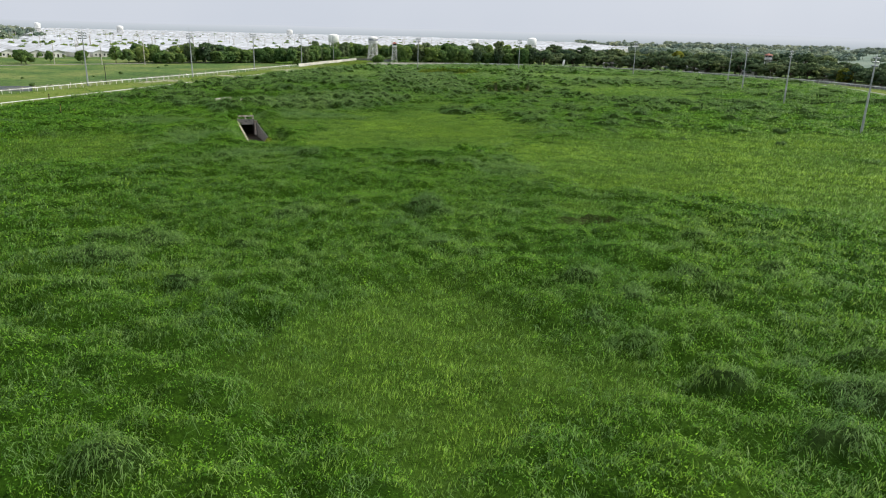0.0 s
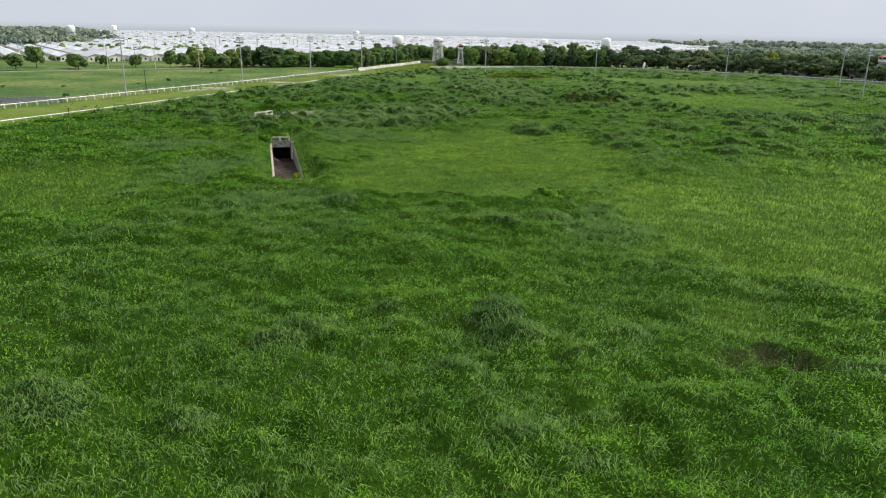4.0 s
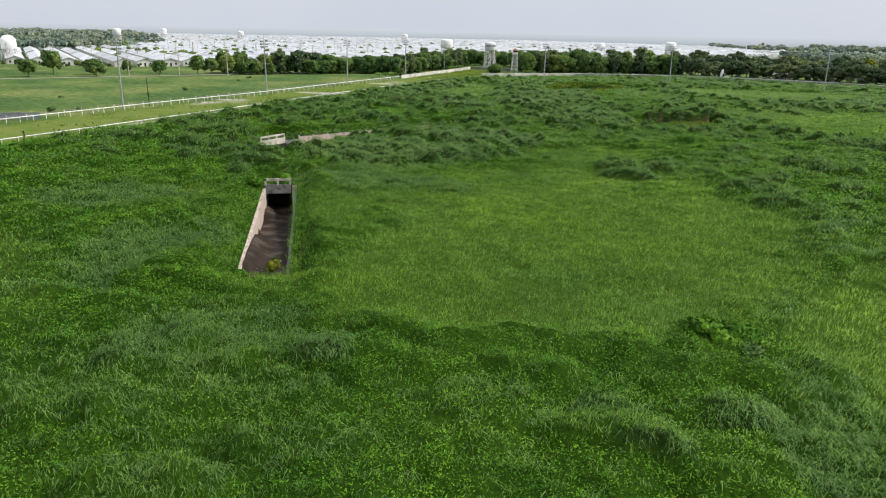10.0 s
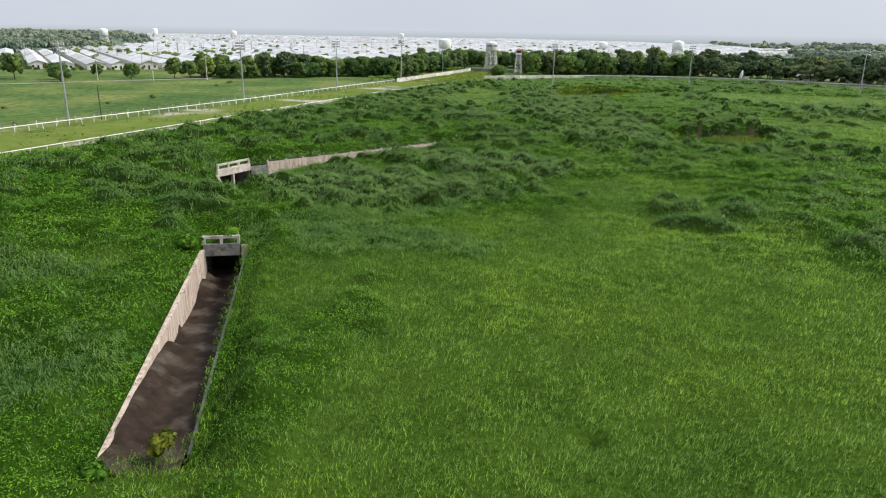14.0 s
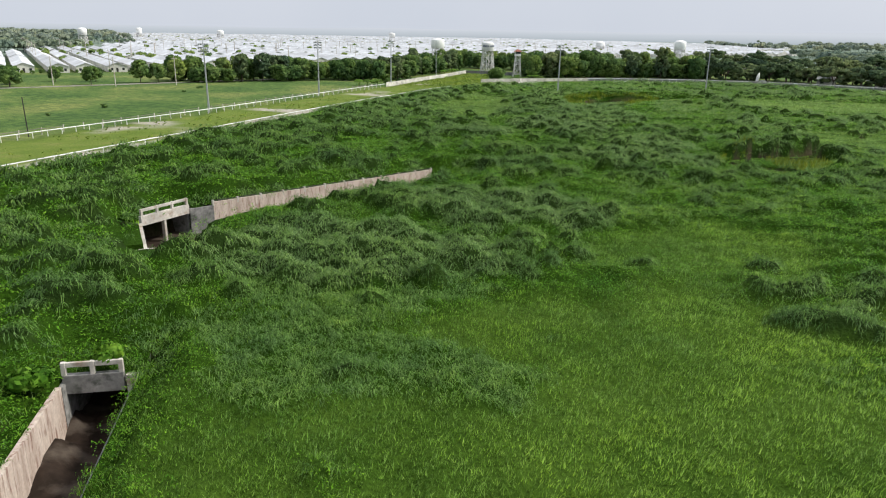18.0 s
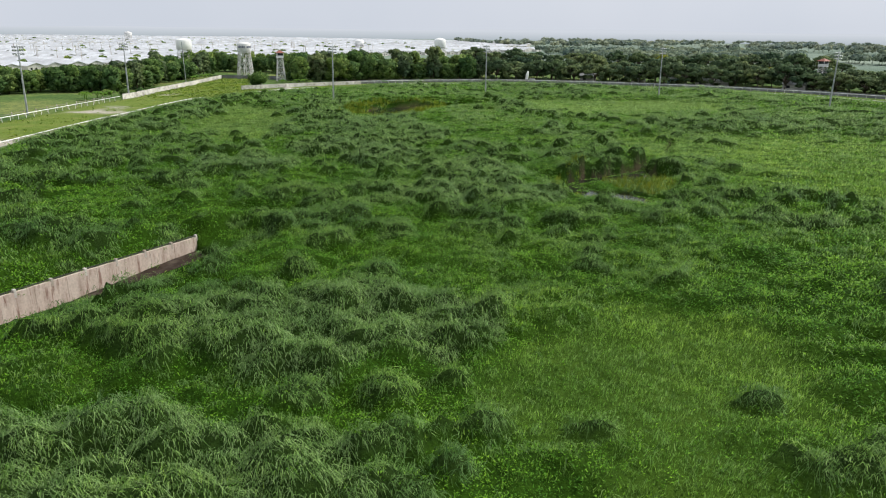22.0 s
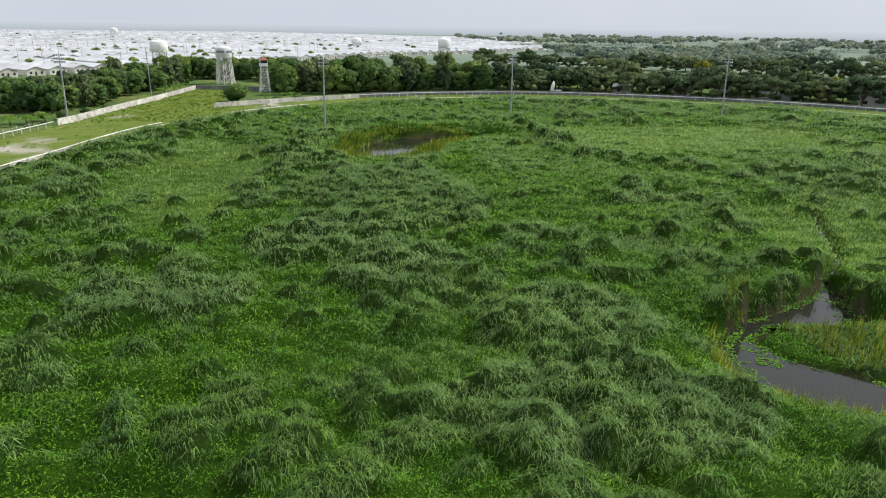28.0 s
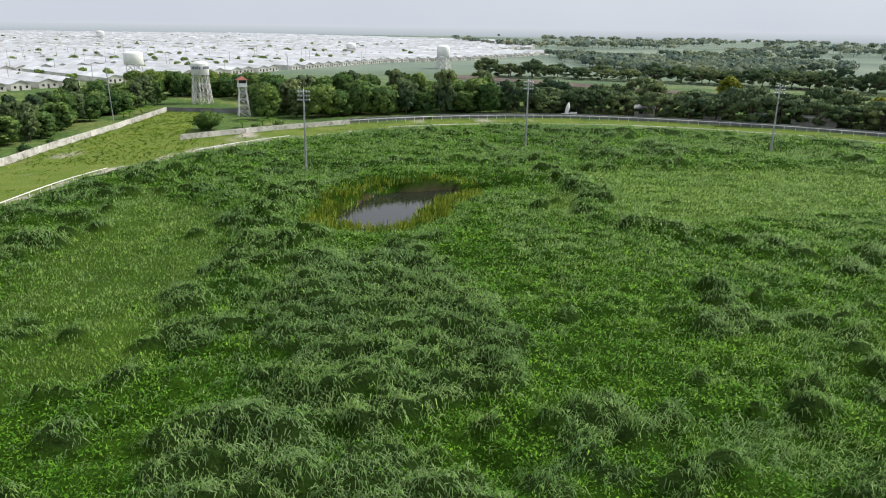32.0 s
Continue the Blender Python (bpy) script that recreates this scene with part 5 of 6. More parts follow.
water_tower(-560, 900, 11.0, 5.0, 6.5, "distant white water tower among trees", n=6, far=True)


def guard_tower(x, y, h, words):
    t = thing("guard_tower", words, "watchtower", pose(x, y, 0, 0, 0, 12), group="guard towers")
    lattice(t, [(-1.9, -1.9), (1.9, -1.9), (1.9, 1.9), (-1.9, 1.9)], [(-1.1, -1.1), (1.1, -1.1), (1.1, 1.1), (-1.1, 1.1)], -0.4, h, 5, 0.15, M_STEELW)
    bm = bmesh.new()
    box(bm, (-1.6, -1.6, h), (1.6, 1.6, h + 0.15), 0.03)
    part("platform", bm, M_STEELW, t)
    for sx_, sy_, w, d in ((0, -1.4, 1.4, 0.06), (0, 1.4, 1.4, 0.06), (-1.4, 0, 0.06, 1.33), (1.4, 0, 0.06, 1.33)):
        bm = bmesh.new()
        box(bm, (sx_ - w, sy_ - d, h + 0.15), (sx_ + w, sy_ + d, h + 1.2), 0.02)
        part("parapet", bm, M_WHITE, t)
    for a in (-1.35, 1.35):
        for b in (-1.35, 1.35):
            bm = bmesh.new()
            box(bm, (a - 0.08, b - 0.08, h + 1.2), (a + 0.08, b + 0.08, h + 2.3))
            part("cabin_post", bm, M_WHITE, t)
    bm = bmesh.new()
    box(bm, (-1.2, -1.2, h + 1.2), (1.2, 1.2, h + 2.25), 0.02)
    part("cabin", bm, M_GLASSD, t, "dark glazed cabin")
    bm = bmesh.new()
    bmesh.ops.create_cone(bm, cap_ends=True, segments=4, radius1=2.75, radius2=0.2, depth=1.15, matrix=pose(0, 0, h + 2.88, 0, 0, 45))
    part("roof", bm, M_RED, t, "red pyramid roof")


guard_tower(-36.5, 492, 9.9, "white steel guard tower with red roof")
guard_tower(187, 424, 10.0, "white steel guard tower with red roof among trees")

# white monument at the turn
t = thing("monument", "small white monument at the edge of the trees", "monument", pose(77, 483, 0, 0, 0, 20))
bm = bmesh.new()
box(bm, (-1.6, -1.2, -0.3), (1.6, 1.2, 1.1), 0.06)
part("plinth", bm, M_WHITE, t)
bm = bmesh.new()
lathe(bm, [(0.75, 1.1), (0.65, 2.0), (0.8, 3.0), (0.55, 4.2), (0.35, 4.7), (0.1, 5.2)], 10, pose(-0.3, 0, 0, 4, 8, 0))
part("shaft", bm, M_WHITE, t, smooth=True)
bm = bmesh.new()
box(bm, (1.6, -0.4, -0.3), (4.6, 0.4, 1.5), 0.05)
part("side_wall", bm, M_WHITE, t)

# ---- houses ----
ROW, ACROSS = np.array((-0.645, 0.764)), np.array((0.764, 0.645))
FRONT = [(-420, 402), (-296, 420), (-246, 421), (-223, 445), (-160, 570), (-99, 650), (-30, 745), (60, 868), (150, 930), (420, 1250)]
HOME = np.array((-281.0, 394.0))


def row_parts(length, wide):
    """Meshes of one terrace: its walls and its shallow gabled roof."""
    bm = bmesh.new()
    box(bm, (0, -wide / 2 + 0.3, -0.3), (length, wide / 2 - 0.3, 2.9))
    for x in (0, length):
        g = [bm.verts.new((x, -wide / 2 + 0.3, 2.9)), bm.verts.new((x, wide / 2 - 0.3, 2.9)), bm.verts.new((x, 0, 4.25))]
        bm.faces.new(g)
    wall = bm_mesh("wall", bm, M_WALLC)
    bm = bmesh.new()
    for side in (-1, 1):
        q = [(-0.5, side * wide / 2, 2.75), (length + 0.5, side * wide / 2, 2.75), (length + 0.5, 0, 4.4), (-0.5, 0, 4.4)]
        lo = [bm.verts.new(p) for p in q]
        hi = [bm.verts.new((p[0], p[1], p[2] + 0.12)) for p in q]
        bm.faces.new(hi if side < 0 else hi[::-1])
        bm.faces.new(lo[::-1] if side < 0 else lo)
        for i in range(4):
            j = (i + 1) % 4
            bm.faces.new((lo[i], lo[j], hi[j], hi[i]))
    return wall, bm_mesh("roof", bm, M_ROOF)


row_meshes = [row_parts(104, 9.0), row_parts(96, 8.6), row_parts(108, 9.3)]
bm = bmesh.new()
box(bm, (-0.04, -0.5, 0.9), (0.0, 0.5, 2.0))
win_me = bm_mesh("window", bm, M_GLASSD)
bm = bmesh.new()
box(bm, (-0.05, -0.45, -0.1), (0.0, 0.45, 2.0))
door_me = bm_mesh("door", bm, M_DARK)
far_v, far_f, n_near = [], [], 0
for i in range(-60, 120):
    foot = HOME + ACROSS * ((i // 2) * 25.0 + (i % 2) * 11.2)
    first = next((s for s in range(-900, 900, 2) if (foot + ROW * s)[1] >= np.interp((foot + ROW * s)[0], [q[0] for q in FRONT], [q[1] for q in FRONT])), None)
    if first is None:
        continue
    for j in range(20):
        off = (i // 2) * 25.0 + (i % 2) * 11.2
        s = first + j * 112.0
        p = HOME + ACROSS * off + ROW * s
        mid_p = p + ROW * 50
        d = np.hypot(p[0] + 20, p[1] - 180)
        bear = math.degrees(math.atan2(-(mid_p[0] + 20), mid_p[1] - 180))
        if not (-16 < bear < 75) or d > 2300:
            continue
        if bear > 34 and d > 520 + 9 * max(0, 44 - bear) ** 1.4:
            continue
        if bear < 20 and random.random() < 0.05 or d > 1100 and random.random() < 0.10:
            continue
        m = pose(p[0], p[1], 0, 0, 0, heading((0, 0), ROW) + random.uniform(-0.4, 0.4))
        if d < 900 and n_near < 290:
            n_near += 1
            wall_me, roof_me = row_meshes[random.randrange(3)]
            t = thing("row_house", "long white-roofed cream terrace of small houses", "house", m, group="housing rows")
            part("wall", wall_me, M_WALLC, t)
            part("roof", roof_me, M_ROOF, t)
            for y_ in (-2.6, 2.4):
                part("window", win_me, M_GLASSD, t).matrix_basis = pose(-0.01, y_, 0)
            part("door", door_me, M_DARK, t).matrix_basis = pose(-0.01, 0.1, 0)
        else:
            m = m @ pose(random.uniform(-6, 6), random.uniform(-0.8, 0.8), 0)
            length, wide, hh = random.uniform(92, 110), random.uniform(8.6, 9.8), random.uniform(-0.4, 0.9)
            loc = [(0, -wide / 2, -0.5), (length, -wide / 2, -0.5), (length, wide / 2, -0.5), (0, wide / 2, -0.5), (0, -wide / 2, 2.8 + hh), (length, -wide / 2, 2.8 + hh), (length, wide / 2, 2.8 + hh), (0, wide / 2, 2.8 + hh), (0, 0, 4.4 + hh), (length, 0, 4.4 + hh)]
            units = 6 if d < 1500 else 3
            for q in range(units):
              if random.random() < 0.06:
                  continue
              dz, x0, x1 = random.uniform(-0.35, 0.5), length * q / units, length * (q + 1) / units - random.uniform(0.1, 0.9)
              loc_q = [(x0 if v[0] == 0 else x1, v[1], v[2] + (dz if v[2] > 0 else 0)) for v in loc]
              k = 10 * len(far_v)
              far_v.append([tuple(m @ Vector(v)) for v in loc_q])
              far_f += [(k, k + 1, k + 5, k + 4), (k + 2, k + 3, k + 7, k + 6), (k + 1, k + 2, k + 6, k + 5), (k + 3, k, k + 4, k + 7), (k + 4, k + 5, k + 9, k + 8), (k + 6, k + 7, k + 8, k + 9), (k + 5, k + 6, k + 9, k + 9), (k + 7, k + 4, k + 8, k + 8)]
me = bpy.data.meshes.new("far_housing")
me.from_pydata([v for h in far_v for v in h], [], [f if f[2] != f[3] else f[:3] for f in far_f])
me.materials.append(M_ROOFS)
me.materials.append(M_WALLC)
me.polygons.foreach_set("material_index", np.array([1, 1, 1, 1, 0, 0, 1, 1] * len(far_v), dtype=np.int32))
tagged(new("far_housing", me), "vast spread of white-roofed terraces in the distance", "houses", kind="stuff")

# long rusty stable roofs behind the rain trees, pale sheds under them
def shed(name, x, y, rot, length, wide, h, roof_m, wall_m, words, category="shed"):
    t = thing(name, words, category, pose(x, y, 0, 0, 0, rot), group=name + "s")
    bm = bmesh.new()
    box(bm, (0, -wide / 2, -0.4), (length, wide / 2, h), 0.02)
    part("wall", bm, wall_m, t)
    for side in (-1, 1):
        bm = bmesh.new()
        prism(bm, [(-0.4, side * (wide / 2 + 0.5)), (length + 0.4, side * (wide / 2 + 0.5)), (length + 0.4, 0), (-0.4, 0)][::-side], [h - 0.1, h - 0.1, h + 1.3, h + 1.3][::-side], [h, h, h + 1.4, h + 1.4][::-side])
        part("roof", bm, roof_m, t)
    for k in range(int(length / 5)):
        bm = bmesh.new()
        box(bm, (k * 5 + 1.5, -wide / 2 - 0.03, 0.9), (k * 5 + 3, -wide / 2 - 0.004, 2.1))
        part("window", bm, M_GLASSD, t)


for k in range(5):
    shed("stable", 70 + k * 30, 642 - k * 36 - (k > 1) * 6, -50, 42, 9, 2.9, M_RUST, M_WALLC, "long low stable with rusty brown roof", "stable")
for x, y, rot, ln_, mat in ((105, 486, -30, 7, M_WALLC), (126, 474, -34, 6, M_WALLC), (141, 467, -40, 8, M_TEAL), (150, 458, -40, 14, M_WALLC), (176, 432, -50, 9, M_WALLC), (205, 400, -62, 9, M_WALLC)):
    shed("shed", x, y, rot, ln_, 5, 2.7, M_ROOF, mat, "small pale shed under the rain trees")

# ---- trees ----


def limb_mesh(rs, height, spread_, n_limb, trunk_r, fork):
    bm = bmesh.new()
    tops = []
    tube(bm, (0, 0, -0.5), (0.1, 0.05, height * fork), trunk_r, trunk_r * 0.7, 8)
    for k in range(n_limb):
        a = 2 * math.pi * k / n_limb + rs.uniform(-0.4, 0.4)
        r = spread_ * rs.uniform(0.4, 0.8)
        e1 = Vector((0.5 * r * math.cos(a), 0.5 * r * math.sin(a), height * (fork + (0.85 - fork) * 0.55)))
        e2 = Vector((r * math.cos(a), r * math.sin(a), height * rs.uniform(0.74, 0.86)))
        tube(bm, (0.1, 0.05, height * fork * 0.93), e1, trunk_r * 0.55, trunk_r * 0.34, 6)
        tube(bm, e1, e2, trunk_r * 0.34, trunk_r * 0.12, 5)
        tops.append(e2)
    return bm_mesh("trunk", bm, M_BARK, True), tops


def crown_mesh(rs, clumps, leaf, per, material):
    """Leaf clumps: each a faceted core with loose leaves standing off it."""
    V, Fc, Nn, base_i = [], [], [], 0
    heart = np.mean([c_[:3] for c_ in clumps], axis=0)
    for (x, y, z, r, flat) in clumps:
        n = int(per * (r / 2.0) ** 1.6) + 20
        d = rs.normal(size=(n, 3))
        d /= np.linalg.norm(d, axis=1)[:, None]
        d[:, 2] = np.where(d[:, 2] < -0.35, -d[:, 2], d[:, 2])
        rr = r * rs.uniform(0.78, 1.12, n)[:, None]
        c = np.array((x, y, z)) + d * rr * np.array((1, 1, flat))
        nrm = d + 0.55 * rs.normal(size=(n, 3))
        nrm /= np.linalg.norm(nrm, axis=1)[:, None]
        u = np.cross(nrm, rs.normal(size=(n, 3)))
        u /= np.linalg.norm(u, axis=1)[:, None]
        w = np.cross(nrm, u)
        s = leaf * rs.uniform(0.6, 1.3, n)[:, None]
        out = c - heart
        out /= np.linalg.norm(out, axis=1)[:, None] + 1e-6
        nn = 0.55 * out + 0.75 * d + 0.3 * rs.normal(size=(n, 3))
        nn /= np.linalg.norm(nn, axis=1)[:, None]
        Nn.append(np.repeat(nn, 4, axis=0))
        w = np.where((np.cross(u, w) * nn).sum(axis=1)[:, None] < 0, -w, w)
        V.append(np.stack([c - u * s * 0.8, c - w * s * 0.45, c + u * s * 0.8, c + w * s * 0.45], axis=1).reshape(-1, 3))
        Fc.append(base_i + np.arange(4 * n).reshape(-1, 4))
        base_i += 4 * n
        # core
        la, lo = 4, 6
        pts = []
        for i in range(la + 1):
            for j in range(lo):
                th, ph = math.pi * i / la, 2 * math.pi * (j + 0.5 * (i % 2)) / lo
                q = 0.80 * r * rs.uniform(0.85, 1.05)
                pts.append((x + q * math.sin(th) * math.cos(ph), y + q * math.sin(th) * math.sin(ph), z + q * flat * math.cos(th)))
        pts = np.array(pts)
        V.append(pts)
        nn = pts - np.array((x, y, z)) + 0.3 * (pts - heart)
        Nn.append(nn / (np.linalg.norm(nn, axis=1)[:, None] + 1e-6))
        Fc.append(np.array([(base_i + i * lo + j, base_i + (i + 1) * lo + j, base_i + (i + 1) * lo + (j + 1) % lo, base_i + i * lo + (j + 1) % lo) for i in range(la) for j in range(lo)]))
        base_i += len(pts)
    return mesh_np("crown", np.concatenate(V), np.concatenate(Fc), material, np.concatenate(Nn))


def broad_tree(seed, h, r, material, leaf=0.95, per=34, low=0.14):
    rs = np.random.RandomState(seed)
    trunk, tops = limb_mesh(rs, h, r, 5, h * 0.025, 0.25)
    cl = []
    for k in range(24):
        u = (k + 0.5) / 24
        z = h * (low + (0.84 - low) * u)
        wide = r * (0.72 + 0.3 * math.sin(math.pi * (0.15 + 0.8 * u))) * (1.0 if u < 0.6 else 1.25 - 0.6 * (u - 0.2))
        a, q = k * 2.4 + rs.uniform(-0.5, 0.5), wide * rs.uniform(0.35, 0.85)
        cl.append((q * math.cos(a), q * math.sin(a), z, r * rs.uniform(0.26, 0.44), rs.uniform(0.75, 1.0)))
    cl += [(t.x, t.y, t.z, r * rs.uniform(0.24, 0.36), 0.8) for t in tops] + [(rs.uniform(-1, 1), rs.uniform(-1, 1), h * 0.84, r * 0.36, 0.8)]
    return trunk, crown_mesh(rs, cl, leaf, per, material)


def rain_tree(seed, h, r, material, leaf=0.9, per=28):
    rs = np.random.RandomState(seed)
    trunk, tops = limb_mesh(rs, h, r, 7, h * 0.035, 0.22)
    cl = []
    for k in range(34):
        a, q = k * 2.4 + rs.uniform(-0.4, 0.4), r * math.sqrt((k + 0.5) / 34)
        z = h * (0.88 - 0.36 * (q / r) ** 2) + rs.uniform(-0.7, 0.5)
        if k % 3 == 2:
            z -= h * rs.uniform(0.18, 0.42)
        cl.append((q * math.cos(a), q * math.sin(a), z, r * rs.uniform(0.15, 0.27), rs.uniform(0.5, 0.7)))
    return trunk, crown_mesh(rs, cl, leaf, per, material)


BROAD = [broad_tree(s, 13, 5.5, M_LEAF) for s in (1, 2, 3)] + [broad_tree(14, 14.5, 4.6, M_LEAF2), broad_tree(15, 11.5, 6.0, M_LEAF)]
RAIN = [rain_tree(s, 12.5, 9.0, M_LEAF2) for s in (5, 6, 7, 8)]
SMALL = [broad_tree(s, 8, 3.6, M_LEAF, 0.6, 34, 0.3) for s in (9, 10)]
GOLD = [broad_tree(11, 12, 5.0, M_LEAF3)]
trs = np.random.RandomState(77)


def plant(protos, x, y, scale, words, group, name="tree", squash=1.0):
    trunk, crown = protos[trs.randint(len(protos))]
    t = thing(name, words, "tree", pose(x, y, 0, 0, 0, trs.uniform(0, 360)), group=group)
    t.scale = (scale * trs.uniform(0.88, 1.15), scale * trs.uniform(0.88, 1.15), scale * squash * trs.uniform(0.72, 1.2))
    part("trunk", trunk, M_BARK, t)
    part("crown", crown, M_LEAF, t)


def grove(line, step, depth, protos, size, words, group, rows=2):
    for k in range(rows):
        for x, y, r in stations(shifted(line, -depth * k), step):
            plant(protos, x + trs.uniform(-1.8, 1.8), y + trs.uniform(-1.8, 1.8), trs.uniform(*size), words, group)


for x, y, s in ((-230, 355, 1.2), (-213, 359, 1.05), (-209, 378, 0.7), (-196, 384, 0.75), (-177, 384, 0.95), (-232, 322, 0.8), (-226, 335, 0.9), (-205, 349, 1.0), (-187, 368, 0.85), (-250, 340, 1.0), (-265, 318, 1.1), (-288, 300, 1.0), (-172, 388, 1.0)):
    plant(SMALL, x, y, s, "small round dark green tree at the field's edge", "field edge trees", "small_tree")
grove([(-166, 392), (-140, 408), (-112, 430), (-98, 447)], 6.5, -8, BROAD, (0.60, 0.76), "dense dark green tree in a row", "left wood", 3)
grove([(-91, 428), (-87, 455), (-84, 480), (-78, 510), (-72, 532)], 7.0, -8, BROAD, (0.58, 0.78), "dense dark green tree behind the white wall", "chute wood", 3)
grove([(-86, 560), (-68, 565), (-44, 560), (-30, 540)], 8.0, -9, BROAD, (0.72, 0.9), "dense green tree at the end of the chute", "chute wood", 2)
grove([(-27, 484), (-5, 489), (16, 494), (38, 496), (60, 496)], 8.0, -9, BROAD, (0.72, 0.98), "tall leafy green tree behind the turn", "turn wood", 5)
grove([(64, 496), (92, 488), (110, 476), (132, 462), (158, 442), (182, 418), (202, 392), (212, 355), (212, 315), (204, 270), (196, 225), (180, 160)], 10.0, -11, RAIN, (0.68, 0.90), "spreading dark green rain tree beside the track wall", "rain trees", 3)
grove([(100, 690), (150, 672), (200, 640), (250, 600), (290, 540)], 15.0, -14, RAIN, (0.7, 0.92), "spreading dark rain tree behind the stables", "rain trees", 2)
plant(GOLD, 165, 520, 0.95, "yellow-green tree standing out of the dark wood", "turn wood")
plant(GOLD, 205, 372, 0.8, "yellow-green tree standing out of the dark wood", "turn wood")
plant(GOLD, 196, 470, 0.8, "yellow-green tree standing out of the dark wood", "turn wood")

for k in range(22):
    p = np.array((-318.0, 410.0)) + np.array((4.4, 0.25)) * k if k < 17 else np.array((-243.0, 416.0)) + np.array((5.0, 5.0)) * (k - 17)
    plant(SMALL, p[0] + trs.uniform(-1, 1), p[1] + trs.uniform(-2, 1), trs.uniform(0.2, 0.42), "low dark shrub in front of the housing rows", "hedge shrubs", "shrub")
# farm road between the field and the small trees
bm = bmesh.new()
road_line = smooth_line([(-330, 205), (-262, 280), (-219, 328), (-203, 345), (-178, 375), (-151, 408), (-128, 432)], 5.0)
left_side, right_side = shifted(road_line, 1.6), shifted(road_line, -1.6)
for a, b, c, d in zip(right_side, right_side[1:], left_side[1:], left_side):
    prism(bm, [a, b, c, d], -0.3, 0.2)
tagged(new("road", bm_mesh("road", bm, M_ROAD)), "narrow pale dirt road along the field's edge", "road", kind="structure")

# round bush at the wall's end, shrubs along the chute wall
def bush(x, y, r, words, material=M_LEAF, seed=0, squash=0.85):
    rs = np.random.RandomState(seed + int(abs(x) * 7 + y))
    cl = [(rs.uniform(-0.5, 0.5) * r, rs.uniform(-0.5, 0.5) * r, r * rs.uniform(0.3, 0.75), r * rs.uniform(0.42, 0.58), squash) for _ in range(7)]
    t = thing("bush", words, "bush", pose(x, y, -0.1), group="bushes")
    part("foliage", crown_mesh(rs, cl, 0.21 * r**0.5, 130, material), material, t)


bush(-44.5, 457.5, 5.2, "large round dark green bush behind the low wall")
for x, y, r in ((-82.5, 424, 1.9), (-86, 413, 2.4), (-80.5, 436, 1.4), (-71, 470, 1.3), (-90, 410, 2.2), (-31, 460, 1.6), (-24, 464, 1.8), (26, 479.5, 1.5), (-11, 470, 1.2)):
    bush(x, y, r, "leafy green bush growing by the wall")
for x, y, r in ((-87, 171, 1.6), (-88, 176, 1.2), (-45.8, 163.2, 1.3), (-48.2, 159.2, 1.6), (-34.0, 124.2, 0.9)):
    bush(x, y, r, "leafy green bush in the overgrown field", M_BUSH)
bush(*cut_a(0.3, 2.9), 0.95, "small yellow-green bush at the ramp's open end", M_LEAF3)
for x, y, r in ((5.0, 114.5, 1.6), (52, 160, 1.7), (48, 142, 1.0), (74, 156, 1.6), (66, 138, 1.3)):
    bush(x, y, r, "low dark green bush in the meadow", M_LEAF)


frs = np.random.RandomState(77)
for _ in range(10):
    y = frs.uniform(205, 380)
    bush(float(np.interp(y, [205, 380], [-128, -92]) - 8 - 75 * frs.rand() ** 1.4), y, frs.uniform(0.6, 1.5), "low dark bush in the outer field", M_LEAF, squash=0.45)
for x, y, r in ((3.2, 117.2, 2.3), (5.2, 118.4, 2.0), (1.4, 116.0, 1.5), (15, 141, 1.0)):
    bush(x, y, r, "sprawling dark leafy weed clump in the meadow", M_BUSH, squash=0.45)


def banana(x, y, seed):
    rs = np.random.RandomState(seed)
    t = thing("banana_plant", "clump of drooping green banana leaves by the wall", "plant", pose(x, y, 0, 0, 0, rs.uniform(0, 360)), group="banana plants")
    part("stem", tube(bmesh.new(), (0, 0, -0.3), (0, 0, 2.2), 0.16, 0.1, 7), M_BANANA, t)
    for k in range(8):
        a = 2 * math.pi * k / 8 + rs.uniform(-0.3, 0.3)
        bm = bmesh.new()
        prev = None
        for i in range(7):
            u = i / 6
            r, z = 2.3 * u, 2.1 + 1.6 * u - 2.3 * u * u
            w = 0.42 * math.sin(math.pi * min(1, 0.1 + 0.9 * u)) + 0.02
            c, n_ = Vector((r * math.cos(a), r * math.sin(a), z)), Vector((-math.sin(a), math.cos(a), 0)) * w
            now = [bm.verts.new(c - n_ - Vector((0, 0, w * 0.4))), bm.verts.new(c), bm.verts.new(c + n_ - Vector((0, 0, w * 0.4)))]
            if prev:
                bm.faces.new((prev[0], prev[1], now[1], now[0]))
                bm.faces.new((prev[1], prev[2], now[2], now[1]))
            prev = now
        part("leaf", bm, M_BANANA, t, smooth=True)


for k, (x, y) in enumerate(((-89, 401), (-91.5, 404), (-93, 398), (-88, 407), (-95, 403), (-73.5, 492), (-71, 499), (-70, 506), (-74, 486), (-35, 463), (-29, 465), (-26, 467))):
    banana(x, y, k)

# ---- far trees, one spread ----
rs = np.random.RandomState(31)


